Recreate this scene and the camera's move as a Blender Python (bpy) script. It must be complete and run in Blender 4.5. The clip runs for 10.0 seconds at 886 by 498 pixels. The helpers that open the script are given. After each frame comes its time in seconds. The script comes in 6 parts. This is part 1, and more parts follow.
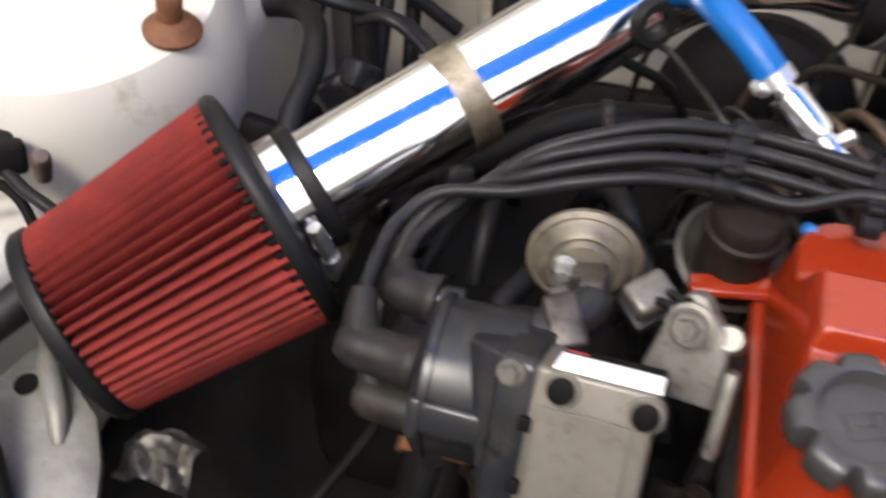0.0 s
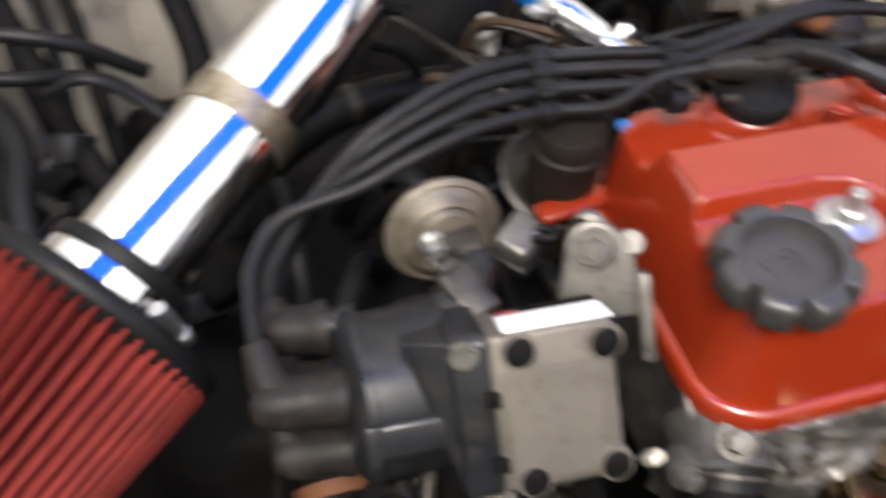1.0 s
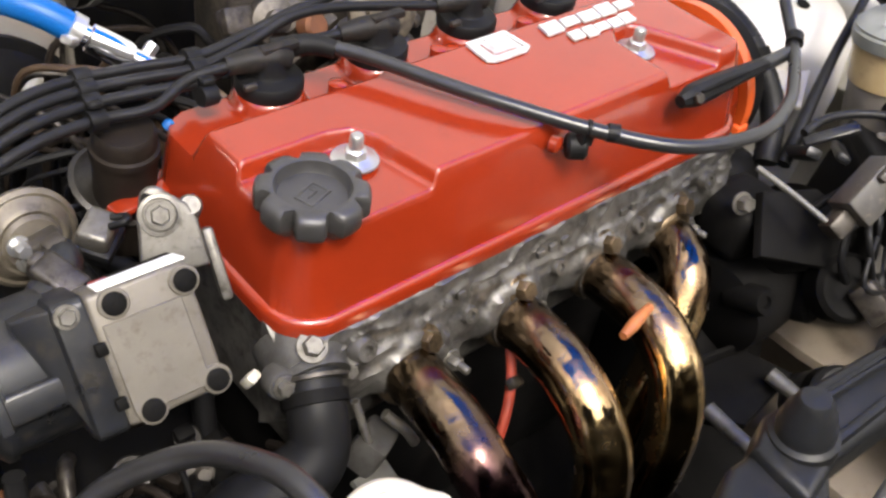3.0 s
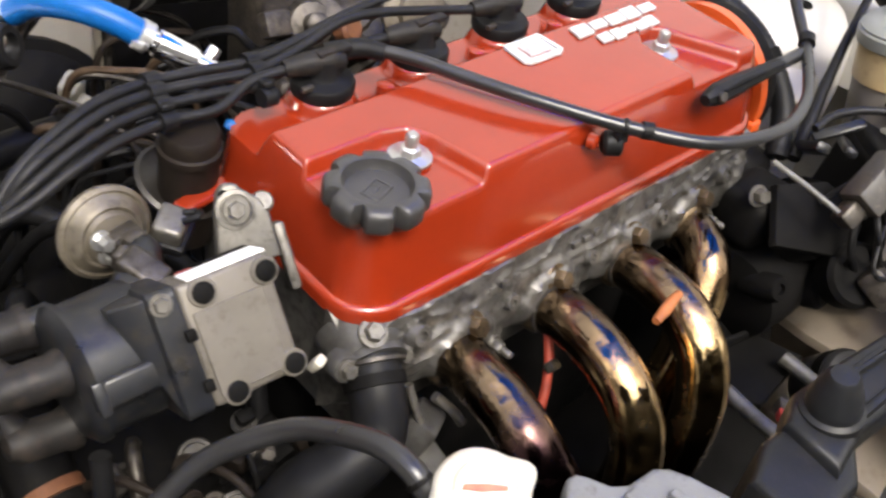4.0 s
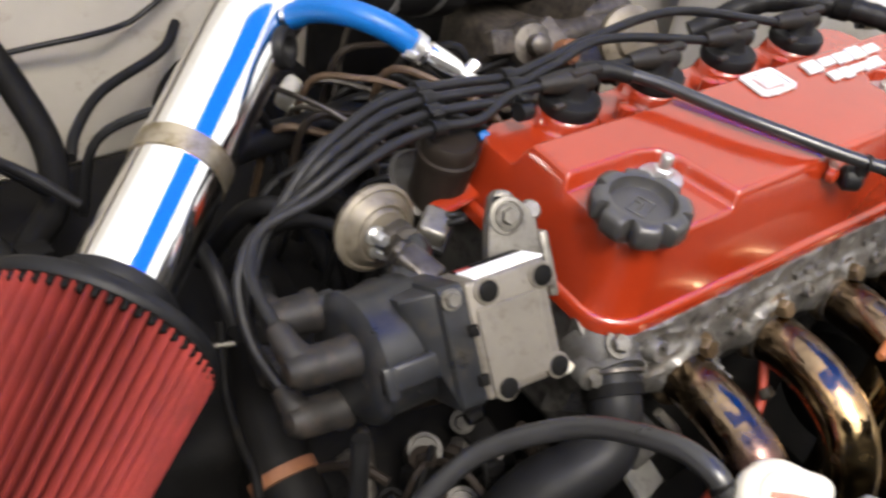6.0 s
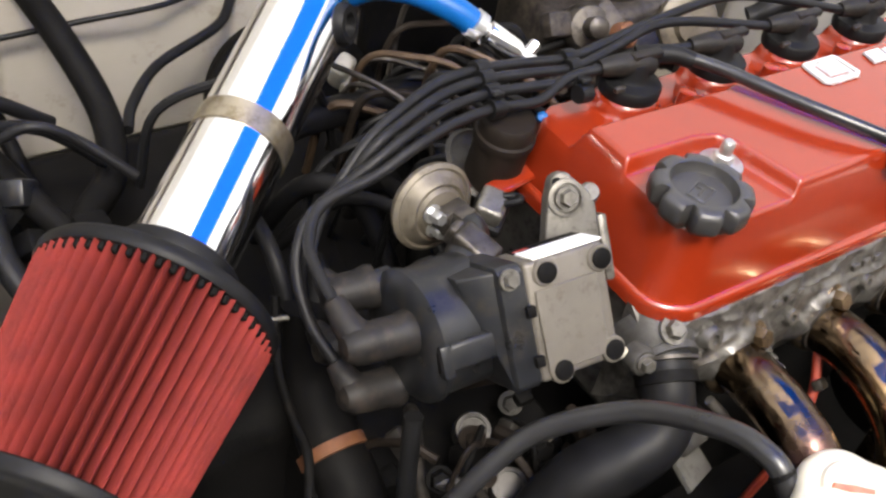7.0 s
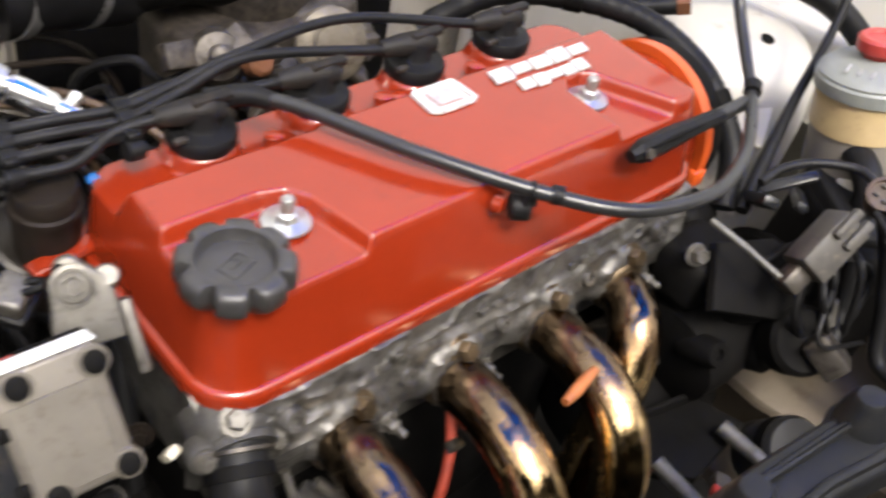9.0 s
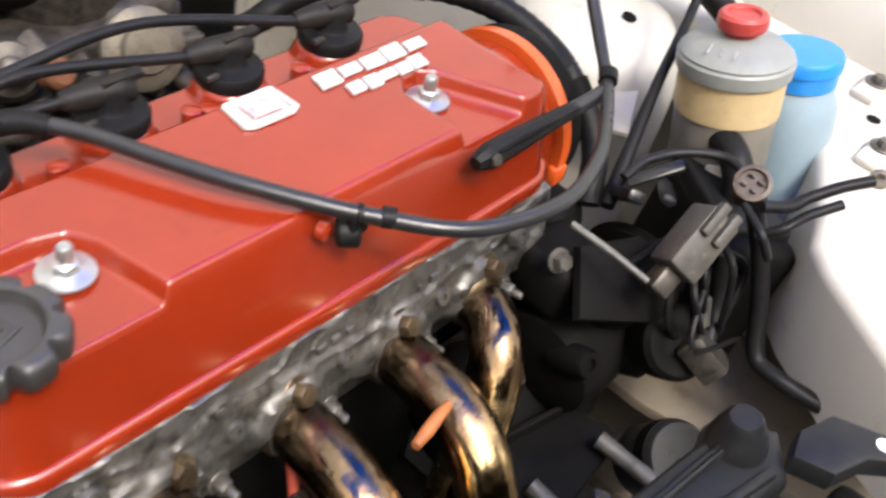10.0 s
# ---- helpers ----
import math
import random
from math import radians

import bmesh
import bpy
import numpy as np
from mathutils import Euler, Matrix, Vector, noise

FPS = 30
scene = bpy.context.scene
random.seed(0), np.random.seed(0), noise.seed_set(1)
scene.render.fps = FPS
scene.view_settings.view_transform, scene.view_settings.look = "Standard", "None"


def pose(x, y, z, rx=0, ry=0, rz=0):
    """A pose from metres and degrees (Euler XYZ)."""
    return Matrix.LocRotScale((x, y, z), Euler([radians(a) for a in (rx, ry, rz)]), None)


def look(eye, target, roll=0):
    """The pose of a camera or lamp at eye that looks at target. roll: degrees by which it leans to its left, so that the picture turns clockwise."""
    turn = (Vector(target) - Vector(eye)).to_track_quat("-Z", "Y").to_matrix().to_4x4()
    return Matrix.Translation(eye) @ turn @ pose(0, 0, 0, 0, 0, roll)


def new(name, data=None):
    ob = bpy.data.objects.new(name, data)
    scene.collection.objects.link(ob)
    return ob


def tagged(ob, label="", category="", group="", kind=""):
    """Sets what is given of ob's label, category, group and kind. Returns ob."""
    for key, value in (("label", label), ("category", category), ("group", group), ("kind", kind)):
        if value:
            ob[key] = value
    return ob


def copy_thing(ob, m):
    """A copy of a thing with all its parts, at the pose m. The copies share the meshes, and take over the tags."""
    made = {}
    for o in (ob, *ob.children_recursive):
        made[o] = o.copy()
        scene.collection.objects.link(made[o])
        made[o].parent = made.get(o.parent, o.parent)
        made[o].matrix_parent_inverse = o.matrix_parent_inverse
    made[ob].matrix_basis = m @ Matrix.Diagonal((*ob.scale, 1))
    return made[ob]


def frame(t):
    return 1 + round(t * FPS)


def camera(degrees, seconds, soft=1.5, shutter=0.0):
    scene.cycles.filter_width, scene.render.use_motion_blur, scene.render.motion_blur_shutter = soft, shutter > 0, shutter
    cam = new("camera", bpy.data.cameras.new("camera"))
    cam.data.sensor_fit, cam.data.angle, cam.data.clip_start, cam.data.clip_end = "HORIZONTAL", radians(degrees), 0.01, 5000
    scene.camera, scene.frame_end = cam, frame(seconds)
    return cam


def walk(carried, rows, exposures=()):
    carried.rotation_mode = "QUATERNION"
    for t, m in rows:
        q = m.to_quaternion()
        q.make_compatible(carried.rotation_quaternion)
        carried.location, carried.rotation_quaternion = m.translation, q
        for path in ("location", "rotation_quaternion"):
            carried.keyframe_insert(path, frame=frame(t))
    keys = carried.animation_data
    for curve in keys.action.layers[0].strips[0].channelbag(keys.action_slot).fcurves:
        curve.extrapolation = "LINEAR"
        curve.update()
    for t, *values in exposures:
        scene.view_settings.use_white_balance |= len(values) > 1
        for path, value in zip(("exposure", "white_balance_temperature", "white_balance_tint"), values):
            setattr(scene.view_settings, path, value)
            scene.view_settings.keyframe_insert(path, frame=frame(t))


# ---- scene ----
# seconds, eye, a point one metre ahead, roll
PATH = [
    (0, (-0.064, -0.159, 0.407), (-0.347, 1.118, -1.106), 2.0),
    (0.3, (-0.088, -0.139, 0.39), (-0.411, 1.147, -1.106), -2.2),
    (0.5, (-0.123, -0.14, 0.394), (-0.222, 1.211, -1.078), 0.4),
    (0.6, (-0.13, -0.136, 0.386), (-0.136, 1.217, -1.086), -0.0),
    (1, (-0.163, -0.146, 0.382), (0.239, 1.137, -1.098), 2.3),
    (1.5, (-0.145, -0.194, 0.397), (0.483, 1.058, -1.031), 4.1),
    (2, (-0.143, -0.252, 0.43), (0.696, 0.971, -0.912), 5.1),
    (2.5, (-0.161, -0.265, 0.42), (0.844, 0.863, -0.89), 7.8),
    (2.7, (-0.178, -0.26, 0.413), (0.884, 0.809, -0.902), 9.4),
    (3.8, (-0.242, -0.248, 0.425), (0.909, 0.729, -0.887), 11.1),
    (4, (-0.254, -0.245, 0.431), (0.89, 0.735, -0.885), 11.3),
    (4.5, (-0.278, -0.236, 0.436), (0.88, 0.763, -0.853), 11.9),
    (5, (-0.312, -0.221, 0.43), (0.795, 0.839, -0.855), 11.3),
    (5.5, (-0.334, -0.205, 0.422), (0.737, 0.874, -0.878), 12.4),
    (6, (-0.352, -0.197, 0.424), (0.694, 0.905, -0.877), 11.8),
    (6.2, (-0.359, -0.189, 0.422), (0.664, 0.924, -0.888), 12.3),
    (7.3, (-0.363, -0.194, 0.42), (0.604, 0.925, -0.927), 11.6),
    (7.5, (-0.347, -0.2, 0.422), (0.614, 0.909, -0.937), 11.5),
    (8, (-0.309, -0.206, 0.419), (0.757, 0.794, -0.946), 13.6),
    (8.5, (-0.229, -0.217, 0.427), (0.876, 0.751, -0.93), 13.2),
    (9, (-0.153, -0.232, 0.435), (0.983, 0.742, -0.891), 12.7),
    (9.5, (-0.111, -0.249, 0.431), (1.063, 0.681, -0.895), 12.5),
    (10, (-0.071, -0.212, 0.418), (1.178, 0.605, -0.913), 14.0),
]
cam = camera(47.6, 10.0, soft=2.5, shutter=0.7)
walk(cam, [(t, look(eye, target, roll)) for t, eye, target, roll in PATH], [(0.0, 1.28, 7000, 10), (1.0, 1.30, 7000, 10), (2.0, 1.5, 7000, 10), (10.0, 1.5, 7000, 10)])

# ---- camera end ----


# ---- world and light ----
world = bpy.data.worlds.new("sky")
scene.world = world
world.use_nodes = True
wn = world.node_tree
wn.nodes.clear()
sky = wn.nodes.new("ShaderNodeTexSky")
sky.sky_type = "NISHITA"
sky.sun_disc = False
sky.sun_elevation = radians(70)
sky.sun_rotation = radians(200)
sky.air_density = 0.6
sky.dust_density = 6.0
sky.ozone_density = 1.0
wbg = wn.nodes.new("ShaderNodeBackground")
wbg.inputs["Strength"].default_value = 0.222
wout = wn.nodes.new("ShaderNodeOutputWorld")
whiten = wn.nodes.new("ShaderNodeHueSaturation")
whiten.inputs["Saturation"].default_value = 0.12
wn.links.new(sky.outputs["Color"], whiten.inputs["Color"])
wn.links.new(whiten.outputs["Color"], wbg.inputs["Color"])
wn.links.new(wbg.outputs["Background"], wout.inputs["Surface"])

sun_data = bpy.data.lights.new("sun", "SUN")
sun_data.energy = 1.1
sun_data.angle = radians(10)
sun_data.color = (1.0, 0.95, 0.88)
sun = new("sun", sun_data)
sun.matrix_world = look((-1.0, -2.2, 4.0), (0.2, 0.1, 0))


# ---- mesh helpers ----
WORLD = {}


def vec(p):
    return Vector(p)


def thing(name, base, label, category, group="", kind=""):
    ob = new(name)
    ob.empty_display_size = 0.03
    ob.matrix_basis = Matrix.Translation(base)
    WORLD[ob] = ob.matrix_basis.copy()
    return tagged(ob, label, category, group, kind)


def mesh_of(bm, name, material, sharp=40):
    me = bpy.data.meshes.new(name)
    bmesh.ops.recalc_face_normals(bm, faces=bm.faces[:])
    bm.to_mesh(me)
    bm.free()
    me.materials.append(material)
    me.shade_smooth()
    me.set_sharp_from_angle(angle=radians(sharp))
    return me


def part(name, bm, material, parent, label="", sharp=40):
    """One mesh object under a thing or a part."""
    ob = new(name, mesh_of(bm, name, material, sharp))
    ob.parent = parent
    ob.matrix_parent_inverse = WORLD[parent].inverted()
    WORLD[ob] = Matrix()
    if label:
        tagged(ob, label)
    return ob


def solo(name, bm, material, label, category, group="", kind="", sharp=40):
    """A thing that is one mesh."""
    ob = new(name, mesh_of(bm, name, material, sharp))
    WORLD[ob] = Matrix()
    return tagged(ob, label, category, group, kind)


def basis(o, axis, hint=(0, 0, 1)):
    """A frame at o whose z runs along axis and whose x lies near hint."""
    z = vec(axis).normalized()
    h = vec(hint)
    if abs(h.normalized().dot(z)) > 0.95:
        h = vec((1, 0, 0)) if abs(z.x) < 0.9 else vec((0, 1, 0))
    x = (h - z * h.dot(z)).normalized()
    y = z.cross(x)
    m = Matrix((x, y, z)).transposed().to_4x4()
    m.translation = vec(o)
    return m


def smooth_line(pts, k=6):
    """Points along a smooth curve through pts."""
    pts = [vec(p) for p in pts]
    if len(pts) < 3 or k < 2:
        return pts
    out = []
    ext = [pts[0] * 2 - pts[1]] + pts + [pts[-1] * 2 - pts[-2]]
    for i in range(1, len(ext) - 2):
        a, b, c, d = ext[i - 1 : i + 3]
        for j in range(k):
            t = j / k
            out.append(0.5 * ((2 * b) + (c - a) * t + (2 * a - 5 * b + 4 * c - d) * t * t + (3 * b - a - 3 * c + d) * t**3))
    out.append(pts[-1])
    return out


def ring_loft(bm, rings, cap0=True, cap1=True):
    loops = [[bm.verts.new(p) for p in ring] for ring in rings]
    n = len(loops[0])
    for a, b in zip(loops, loops[1:]):
        for i in range(n):
            bm.faces.new((a[i], a[(i + 1) % n], b[(i + 1) % n], b[i]))
    if cap0:
        bm.faces.new(loops[0][::-1])
    if cap1:
        bm.faces.new(loops[-1])


def sweep(pts, r, n=12, k=6, cap=True, bm=None, ribs=None):
    """A tube along a smooth curve. r: one radius or one for each point. ribs: (pitch, depth) of rings round it."""
    bm = bm or bmesh.new()
    line = smooth_line(pts, k)
    count = len(line)
    radii = [r] * count if not isinstance(r, (list, tuple)) else list(np.interp(np.linspace(0, len(r) - 1, count), range(len(r)), r))
    tans = [(line[min(i + 1, count - 1)] - line[max(i - 1, 0)]).normalized() for i in range(count)]
    side = tans[0].orthogonal().normalized()
    rings, run = [], 0.0
    for i in range(count):
        if i:
            side = (side - tans[i] * side.dot(tans[i])).normalized()
            run += (line[i] - line[i - 1]).length
        up = tans[i].cross(side)
        rad = radii[i]
        if ribs:
            rad += ribs[1] * math.sin(run / ribs[0] * 2 * math.pi)
        rings.append([line[i] + (side * math.cos(2 * math.pi * j / n) + up * math.sin(2 * math.pi * j / n)) * rad for j in range(n)])
    ring_loft(bm, rings, cap, cap)
    return bm


def lathe(profile, o, axis, n=32, bm=None, lobes=(0, 0.0), hint=(0, 0, 1), squash=1.0):
    """Turns (radius, height) pairs round an axis; lobes: (count, depth) of scallops round it."""
    bm = bm or bmesh.new()
    m = basis(o, axis, hint)
    rings = []
    for rad, h in profile:
        ring = []
        for j in range(n):
            a = 2 * math.pi * j / n
            q = max(rad, 1e-5) * (1 + lobes[1] * math.cos(lobes[0] * a))
            ring.append(m @ vec((q * math.cos(a), q * math.sin(a) * squash, h)))
        rings.append(ring)
    ring_loft(bm, rings)
    return bm


def block(center, size, m=None, bev=0.0015, seg=2, bm=None):
    """A box with rounded edges, in the frame m."""
    tmp = bmesh.new()
    bmesh.ops.create_cube(tmp, size=1.0)
    for v in tmp.verts:
        v.co = vec((v.co.x * size[0], v.co.y * size[1], v.co.z * size[2]))
    if bev > 0:
        bmesh.ops.bevel(tmp, geom=tmp.edges[:] + tmp.verts[:], offset=min(bev, 0.45 * min(size)), segments=seg, affect="EDGES", profile=0.5)
    mm = (m or Matrix()) @ Matrix.Translation(vec(center))
    bmesh.ops.transform(tmp, matrix=mm, verts=tmp.verts[:])
    return merge(bm, tmp)


def merge(bm, tmp):
    if bm is None:
        return tmp
    me = bpy.data.meshes.new("scratch")
    tmp.to_mesh(me)
    tmp.free()
    bm.from_mesh(me)
    bpy.data.meshes.remove(me)
    return bm


def slab(poly, h0, h1, m=None, bev=0.0, seg=2, bm=None):
    """A polygon in the frame's xy plane, drawn out from h0 to h1."""
    tmp = bmesh.new()
    lo = [tmp.verts.new((x, y, h0)) for x, y in poly]
    hi = [tmp.verts.new((x, y, h1)) for x, y in poly]
    k = len(poly)
    for i in range(k):
        tmp.faces.new((lo[i], lo[(i + 1) % k], hi[(i + 1) % k], hi[i]))
    tmp.faces.new(lo[::-1])
    top = tmp.faces.new(hi)
    bmesh.ops.recalc_face_normals(tmp, faces=tmp.faces[:])
    if bev > 0:
        bmesh.ops.bevel(tmp, geom=list(top.edges), offset=bev, segments=seg, affect="EDGES", profile=0.5)
    if m is not None:
        bmesh.ops.transform(tmp, matrix=m, verts=tmp.verts[:])
    return merge(bm, tmp)


def rounded(x0, y0, x1, y1, r, k=6):
    out = []
    for cx, cy, a0 in ((x1 - r, y0 + r, -90), (x1 - r, y1 - r, 0), (x0 + r, y1 - r, 90), (x0 + r, y0 + r, 180)):
        for i in range(k + 1):
            a = radians(a0 + 90 * i / k)
            out.append((cx + r * math.cos(a), cy + r * math.sin(a)))
    return out


def hexbolt(bm, o, axis, r, h, washer=0.0, stud=0.0, flat=0.0016):
    """A bolt head or nut, with a washer and a stud's end where given."""
    o, a = vec(o), vec(axis).normalized()
    if washer:
        lathe([(washer * 0.98, 0), (washer, 0.0004), (washer, flat - 0.0004), (washer * 0.96, flat)], o, a, 28, bm)
        o = o + a * flat
    lathe([(r * 0.98, 0), (r, h * 0.1), (r, h * 0.8), (r * 0.85, h)], o, a, 6, bm)
    if stud:
        lathe([(r * 0.55, 0), (r * 0.55, stud * 0.85), (r * 0.42, stud)], o + a * h, a, 14, bm)
    return bm


def band(o, axis, r, width, thick=0.0012, bm=None, n=48):
    return lathe([(r, -width / 2), (r + thick, -width / 2 + 0.0004), (r + thick, width / 2 - 0.0004), (r, width / 2)], o, axis, n, bm)


# ---- materials ----
def material(name, color, rough=0.5, metal=0.0, vary=0.25, coarse=40.0, fine=900.0, bump=0.15, coat=0.0, dirt=None, dirt_amount=0.0, rough_vary=0.15, spec=0.5):
    m = bpy.data.materials.new(name)
    m.use_nodes = True
    nt = m.node_tree
    b = nt.nodes["Principled BSDF"]
    tc = nt.nodes.new("ShaderNodeTexCoord")
    src = tc.outputs["Object"]
    n1 = nt.nodes.new("ShaderNodeTexNoise")
    n1.inputs["Scale"].default_value = coarse
    n1.inputs["Detail"].default_value = 6
    n1.inputs["Roughness"].default_value = 0.6
    n2 = nt.nodes.new("ShaderNodeTexNoise")
    n2.inputs["Scale"].default_value = fine
    n2.inputs["Detail"].default_value = 4
    nt.links.new(src, n1.inputs["Vector"])
    nt.links.new(src, n2.inputs["Vector"])
    ramp = nt.nodes.new("ShaderNodeValToRGB")
    lo = tuple(c * (1 - vary) for c in color)
    hi = tuple(min(1.0, c * (1 + vary)) for c in color)
    ramp.color_ramp.elements[0].position, ramp.color_ramp.elements[1].position = 0.3, 0.7
    ramp.color_ramp.elements[0].color = (*lo, 1)
    ramp.color_ramp.elements[1].color = (*hi, 1)
    nt.links.new(n1.outputs["Fac"], ramp.inputs["Fac"])
    col = ramp.outputs["Color"]
    if dirt:
        n3 = nt.nodes.new("ShaderNodeTexNoise")
        n3.inputs["Scale"].default_value = coarse * 2.3
        n3.inputs["Detail"].default_value = 8
        n3.inputs["Roughness"].default_value = 0.7
        nt.links.new(src, n3.inputs["Vector"])
        r3 = nt.nodes.new("ShaderNodeValToRGB")
        r3.color_ramp.elements[0].position = 0.62 - 0.3 * dirt_amount
        r3.color_ramp.elements[1].position = 0.78 - 0.2 * dirt_amount
        nt.links.new(n3.outputs["Fac"], r3.inputs["Fac"])
        mix = nt.nodes.new("ShaderNodeMix")
        mix.data_type = "RGBA"
        nt.links.new(r3.outputs["Color"], mix.inputs[0])
        nt.links.new(col, mix.inputs[6])
        mix.inputs[7].default_value = (*dirt, 1)
        col = mix.outputs[2]
    nt.links.new(col, b.inputs["Base Color"])
    rr = nt.nodes.new("ShaderNodeMapRange")
    rr.inputs["To Min"].default_value = max(0.02, rough - rough_vary)
    rr.inputs["To Max"].default_value = min(1.0, rough + rough_vary)
    nt.links.new(n1.outputs["Fac"], rr.inputs["Value"])
    nt.links.new(rr.outputs["Result"], b.inputs["Roughness"])
    b.inputs["Metallic"].default_value = metal
    b.inputs["Specular IOR Level"].default_value = spec
    b.inputs["Coat Weight"].default_value = coat
    b.inputs["Coat Roughness"].default_value = 0.05
    if bump:
        bp = nt.nodes.new("ShaderNodeBump")
        bp.inputs["Strength"].default_value = bump
        bp.inputs["Distance"].default_value = 0.0006
        nt.links.new(n2.outputs["Fac"], bp.inputs["Height"])
        nt.links.new(bp.outputs["Normal"], b.inputs["Normal"])
    return m


RED = material("red_enamel", (0.222, 0.0205, 0.0058), 0.20, 0.0, 0.10, 14, 120, 0.02, coat=0.6, rough_vary=0.07, spec=0.45, dirt=(0.17, 0.018, 0.006), dirt_amount=0.05)
ORANGE = material("orange_plastic", (0.5, 0.075, 0.012), 0.35, 0.0, 0.1, 30, 500, 0.1, coat=0.3)
CAST = material("cast_aluminium", (0.145, 0.138, 0.128), 0.46, 0.7, 0.35, 30, 260, 0.10, dirt=(0.03, 0.026, 0.022), dirt_amount=0.5)
PLATE = material("milled_aluminium", (0.125, 0.112, 0.094), 0.45, 0.35, 0.12, 50, 1500, 0.15, dirt=(0.08, 0.07, 0.055), dirt_amount=0.25)
BRACKET = material("dull_zinc", (0.13, 0.122, 0.108), 0.4, 0.55, 0.25, 80, 1000, 0.25, dirt=(0.035, 0.03, 0.024), dirt_amount=0.35)
ZINC = material("bright_zinc", (0.52, 0.52, 0.51), 0.36, 0.9, 0.12, 120, 1500, 0.1)
CHROME = material("polished_tube", (0.92, 0.92, 0.93), 0.09, 1.0, 0.03, 20, 300, 0.02, rough_vary=0.03)
STRAP = material("stainless_strap", (0.27, 0.235, 0.175), 0.40, 0.85, 0.45, 28, 1200, 0.15, dirt=(0.13, 0.095, 0.045), dirt_amount=0.45)
RUBBER = material("black_rubber", (0.0068, 0.0068, 0.0074), 0.48, 0.0, 0.25, 60, 900, 0.15, rough_vary=0.1, spec=0.17)
WIRE = material("ignition_wire", (0.0078, 0.0078, 0.0088), 0.44, 0.0, 0.25, 50, 900, 0.1, dirt=(0.016, 0.014, 0.012), dirt_amount=0.2, spec=0.22)
HOSE = material("glossy_hose", (0.015, 0.015, 0.016), 0.30, 0.0, 0.2, 50, 700, 0.05, rough_vary=0.08)
BOOT = material("boot_rubber", (0.0092, 0.0084, 0.0082), 0.55, 0.0, 0.35, 60, 700, 0.3, dirt=(0.026, 0.020, 0.016), dirt_amount=0.45, spec=0.22)
PLASTIC = material("dark_grey_plastic", (0.0105, 0.0112, 0.0130), 0.32, 0.0, 0.35, 45, 800, 0.12, dirt=(0.028, 0.024, 0.019), dirt_amount=0.35, spec=0.38)
KNOB = material("cap_plastic", (0.031, 0.030, 0.030), 0.38, 0.0, 0.2, 60, 1800, 0.25, dirt=(0.05, 0.046, 0.042), dirt_amount=0.2, spec=0.55)
# Set blacker than real grime or rubber; deep-bay shade is in this colour.
DARK = material("grimy_shade_black", (0.0048, 0.0046, 0.0046), 0.6, 0.0, 0.4, 30, 500, 0.4, dirt=(0.010, 0.0088, 0.0075), dirt_amount=0.2, spec=0.06)
STEEL = material("grimy_steel", (0.06, 0.053, 0.046), 0.42, 0.6, 0.4, 50, 600, 0.4, dirt=(0.014, 0.011, 0.008), dirt_amount=0.5)
GOLDISH = material("dull_yellow_zinc", (0.125, 0.108, 0.082), 0.48, 0.4, 0.25, 60, 900, 0.2, dirt=(0.05, 0.04, 0.03), dirt_amount=0.35)
BODY = material("cream_body_paint", (0.43, 0.41, 0.365), 0.38, 0.0, 0.06, 10, 300, 0.06, coat=0.2, dirt=(0.27, 0.23, 0.175), dirt_amount=0.12)
BODY_DULL = material("dusty_body_paint", (0.40, 0.37, 0.315), 0.55, 0.0, 0.08, 12, 300, 0.1, dirt=(0.25, 0.21, 0.155), dirt_amount=0.15)
BLUE = material("blue_silicone", (0.0, 0.085, 0.30), 0.38, 0.0, 0.1, 40, 600, 0.05, spec=0.3)
FILTER = material("red_filter_gauze", (0.143, 0.0172, 0.0135), 0.8, 0.0, 0.25, 60, 1600, 0.6, rough_vary=0.1, spec=0.2)
AMBER = material("amber_plastic", (0.40, 0.30, 0.16), 0.4, 0.0, 0.15, 25, 400, 0.08, dirt=(0.26, 0.19, 0.10), dirt_amount=0.2)
GREYCAP = material("grey_plastic", (0.20, 0.21, 0.195), 0.45, 0.0, 0.1, 60, 900, 0.15)
REDCAP = material("faded_red_plastic", (0.36, 0.04, 0.034), 0.4, 0.0, 0.12, 60, 900, 0.1)
BLUECAP = material("blue_plastic", (0.01, 0.19, 0.56), 0.35, 0.0, 0.1, 60, 900, 0.1)
BOTTLE = material("translucent_bottle", (0.20, 0.27, 0.31), 0.35, 0.0, 0.1, 20, 400, 0.05)
WHITE = material("white_print", (0.82, 0.82, 0.80), 0.35, 0.0, 0.04, 60, 900, 0.05)
SILVERPRINT = material("silver_paint", (0.60, 0.60, 0.59), 0.3, 0.3, 0.08, 80, 900, 0.1)
CREAM = material("cream_plastic", (0.44, 0.415, 0.345), 0.4, 0.0, 0.12, 60, 900, 0.12, dirt=(0.33, 0.25, 0.15), dirt_amount=0.3)
TAG = material("orange_tag", (0.29, 0.092, 0.028), 0.55, 0.0, 0.25, 90, 900, 0.25)
RUST = material("rusty_brown", (0.12, 0.045, 0.018), 0.7, 0.2, 0.35, 90, 900, 0.4)
BLUEBEAM = bpy.data.materials.new("blue_translucent_sheet")
BLUEBEAM.use_nodes = True
bn = BLUEBEAM.node_tree
bt_node = bn.nodes.new("ShaderNodeBsdfTranslucent")
bt_node.inputs["Color"].default_value = (0.0, 0.235, 0.70, 1)
bn.links.new(bt_node.outputs["BSDF"], bn.nodes["Material Output"].inputs["Surface"])
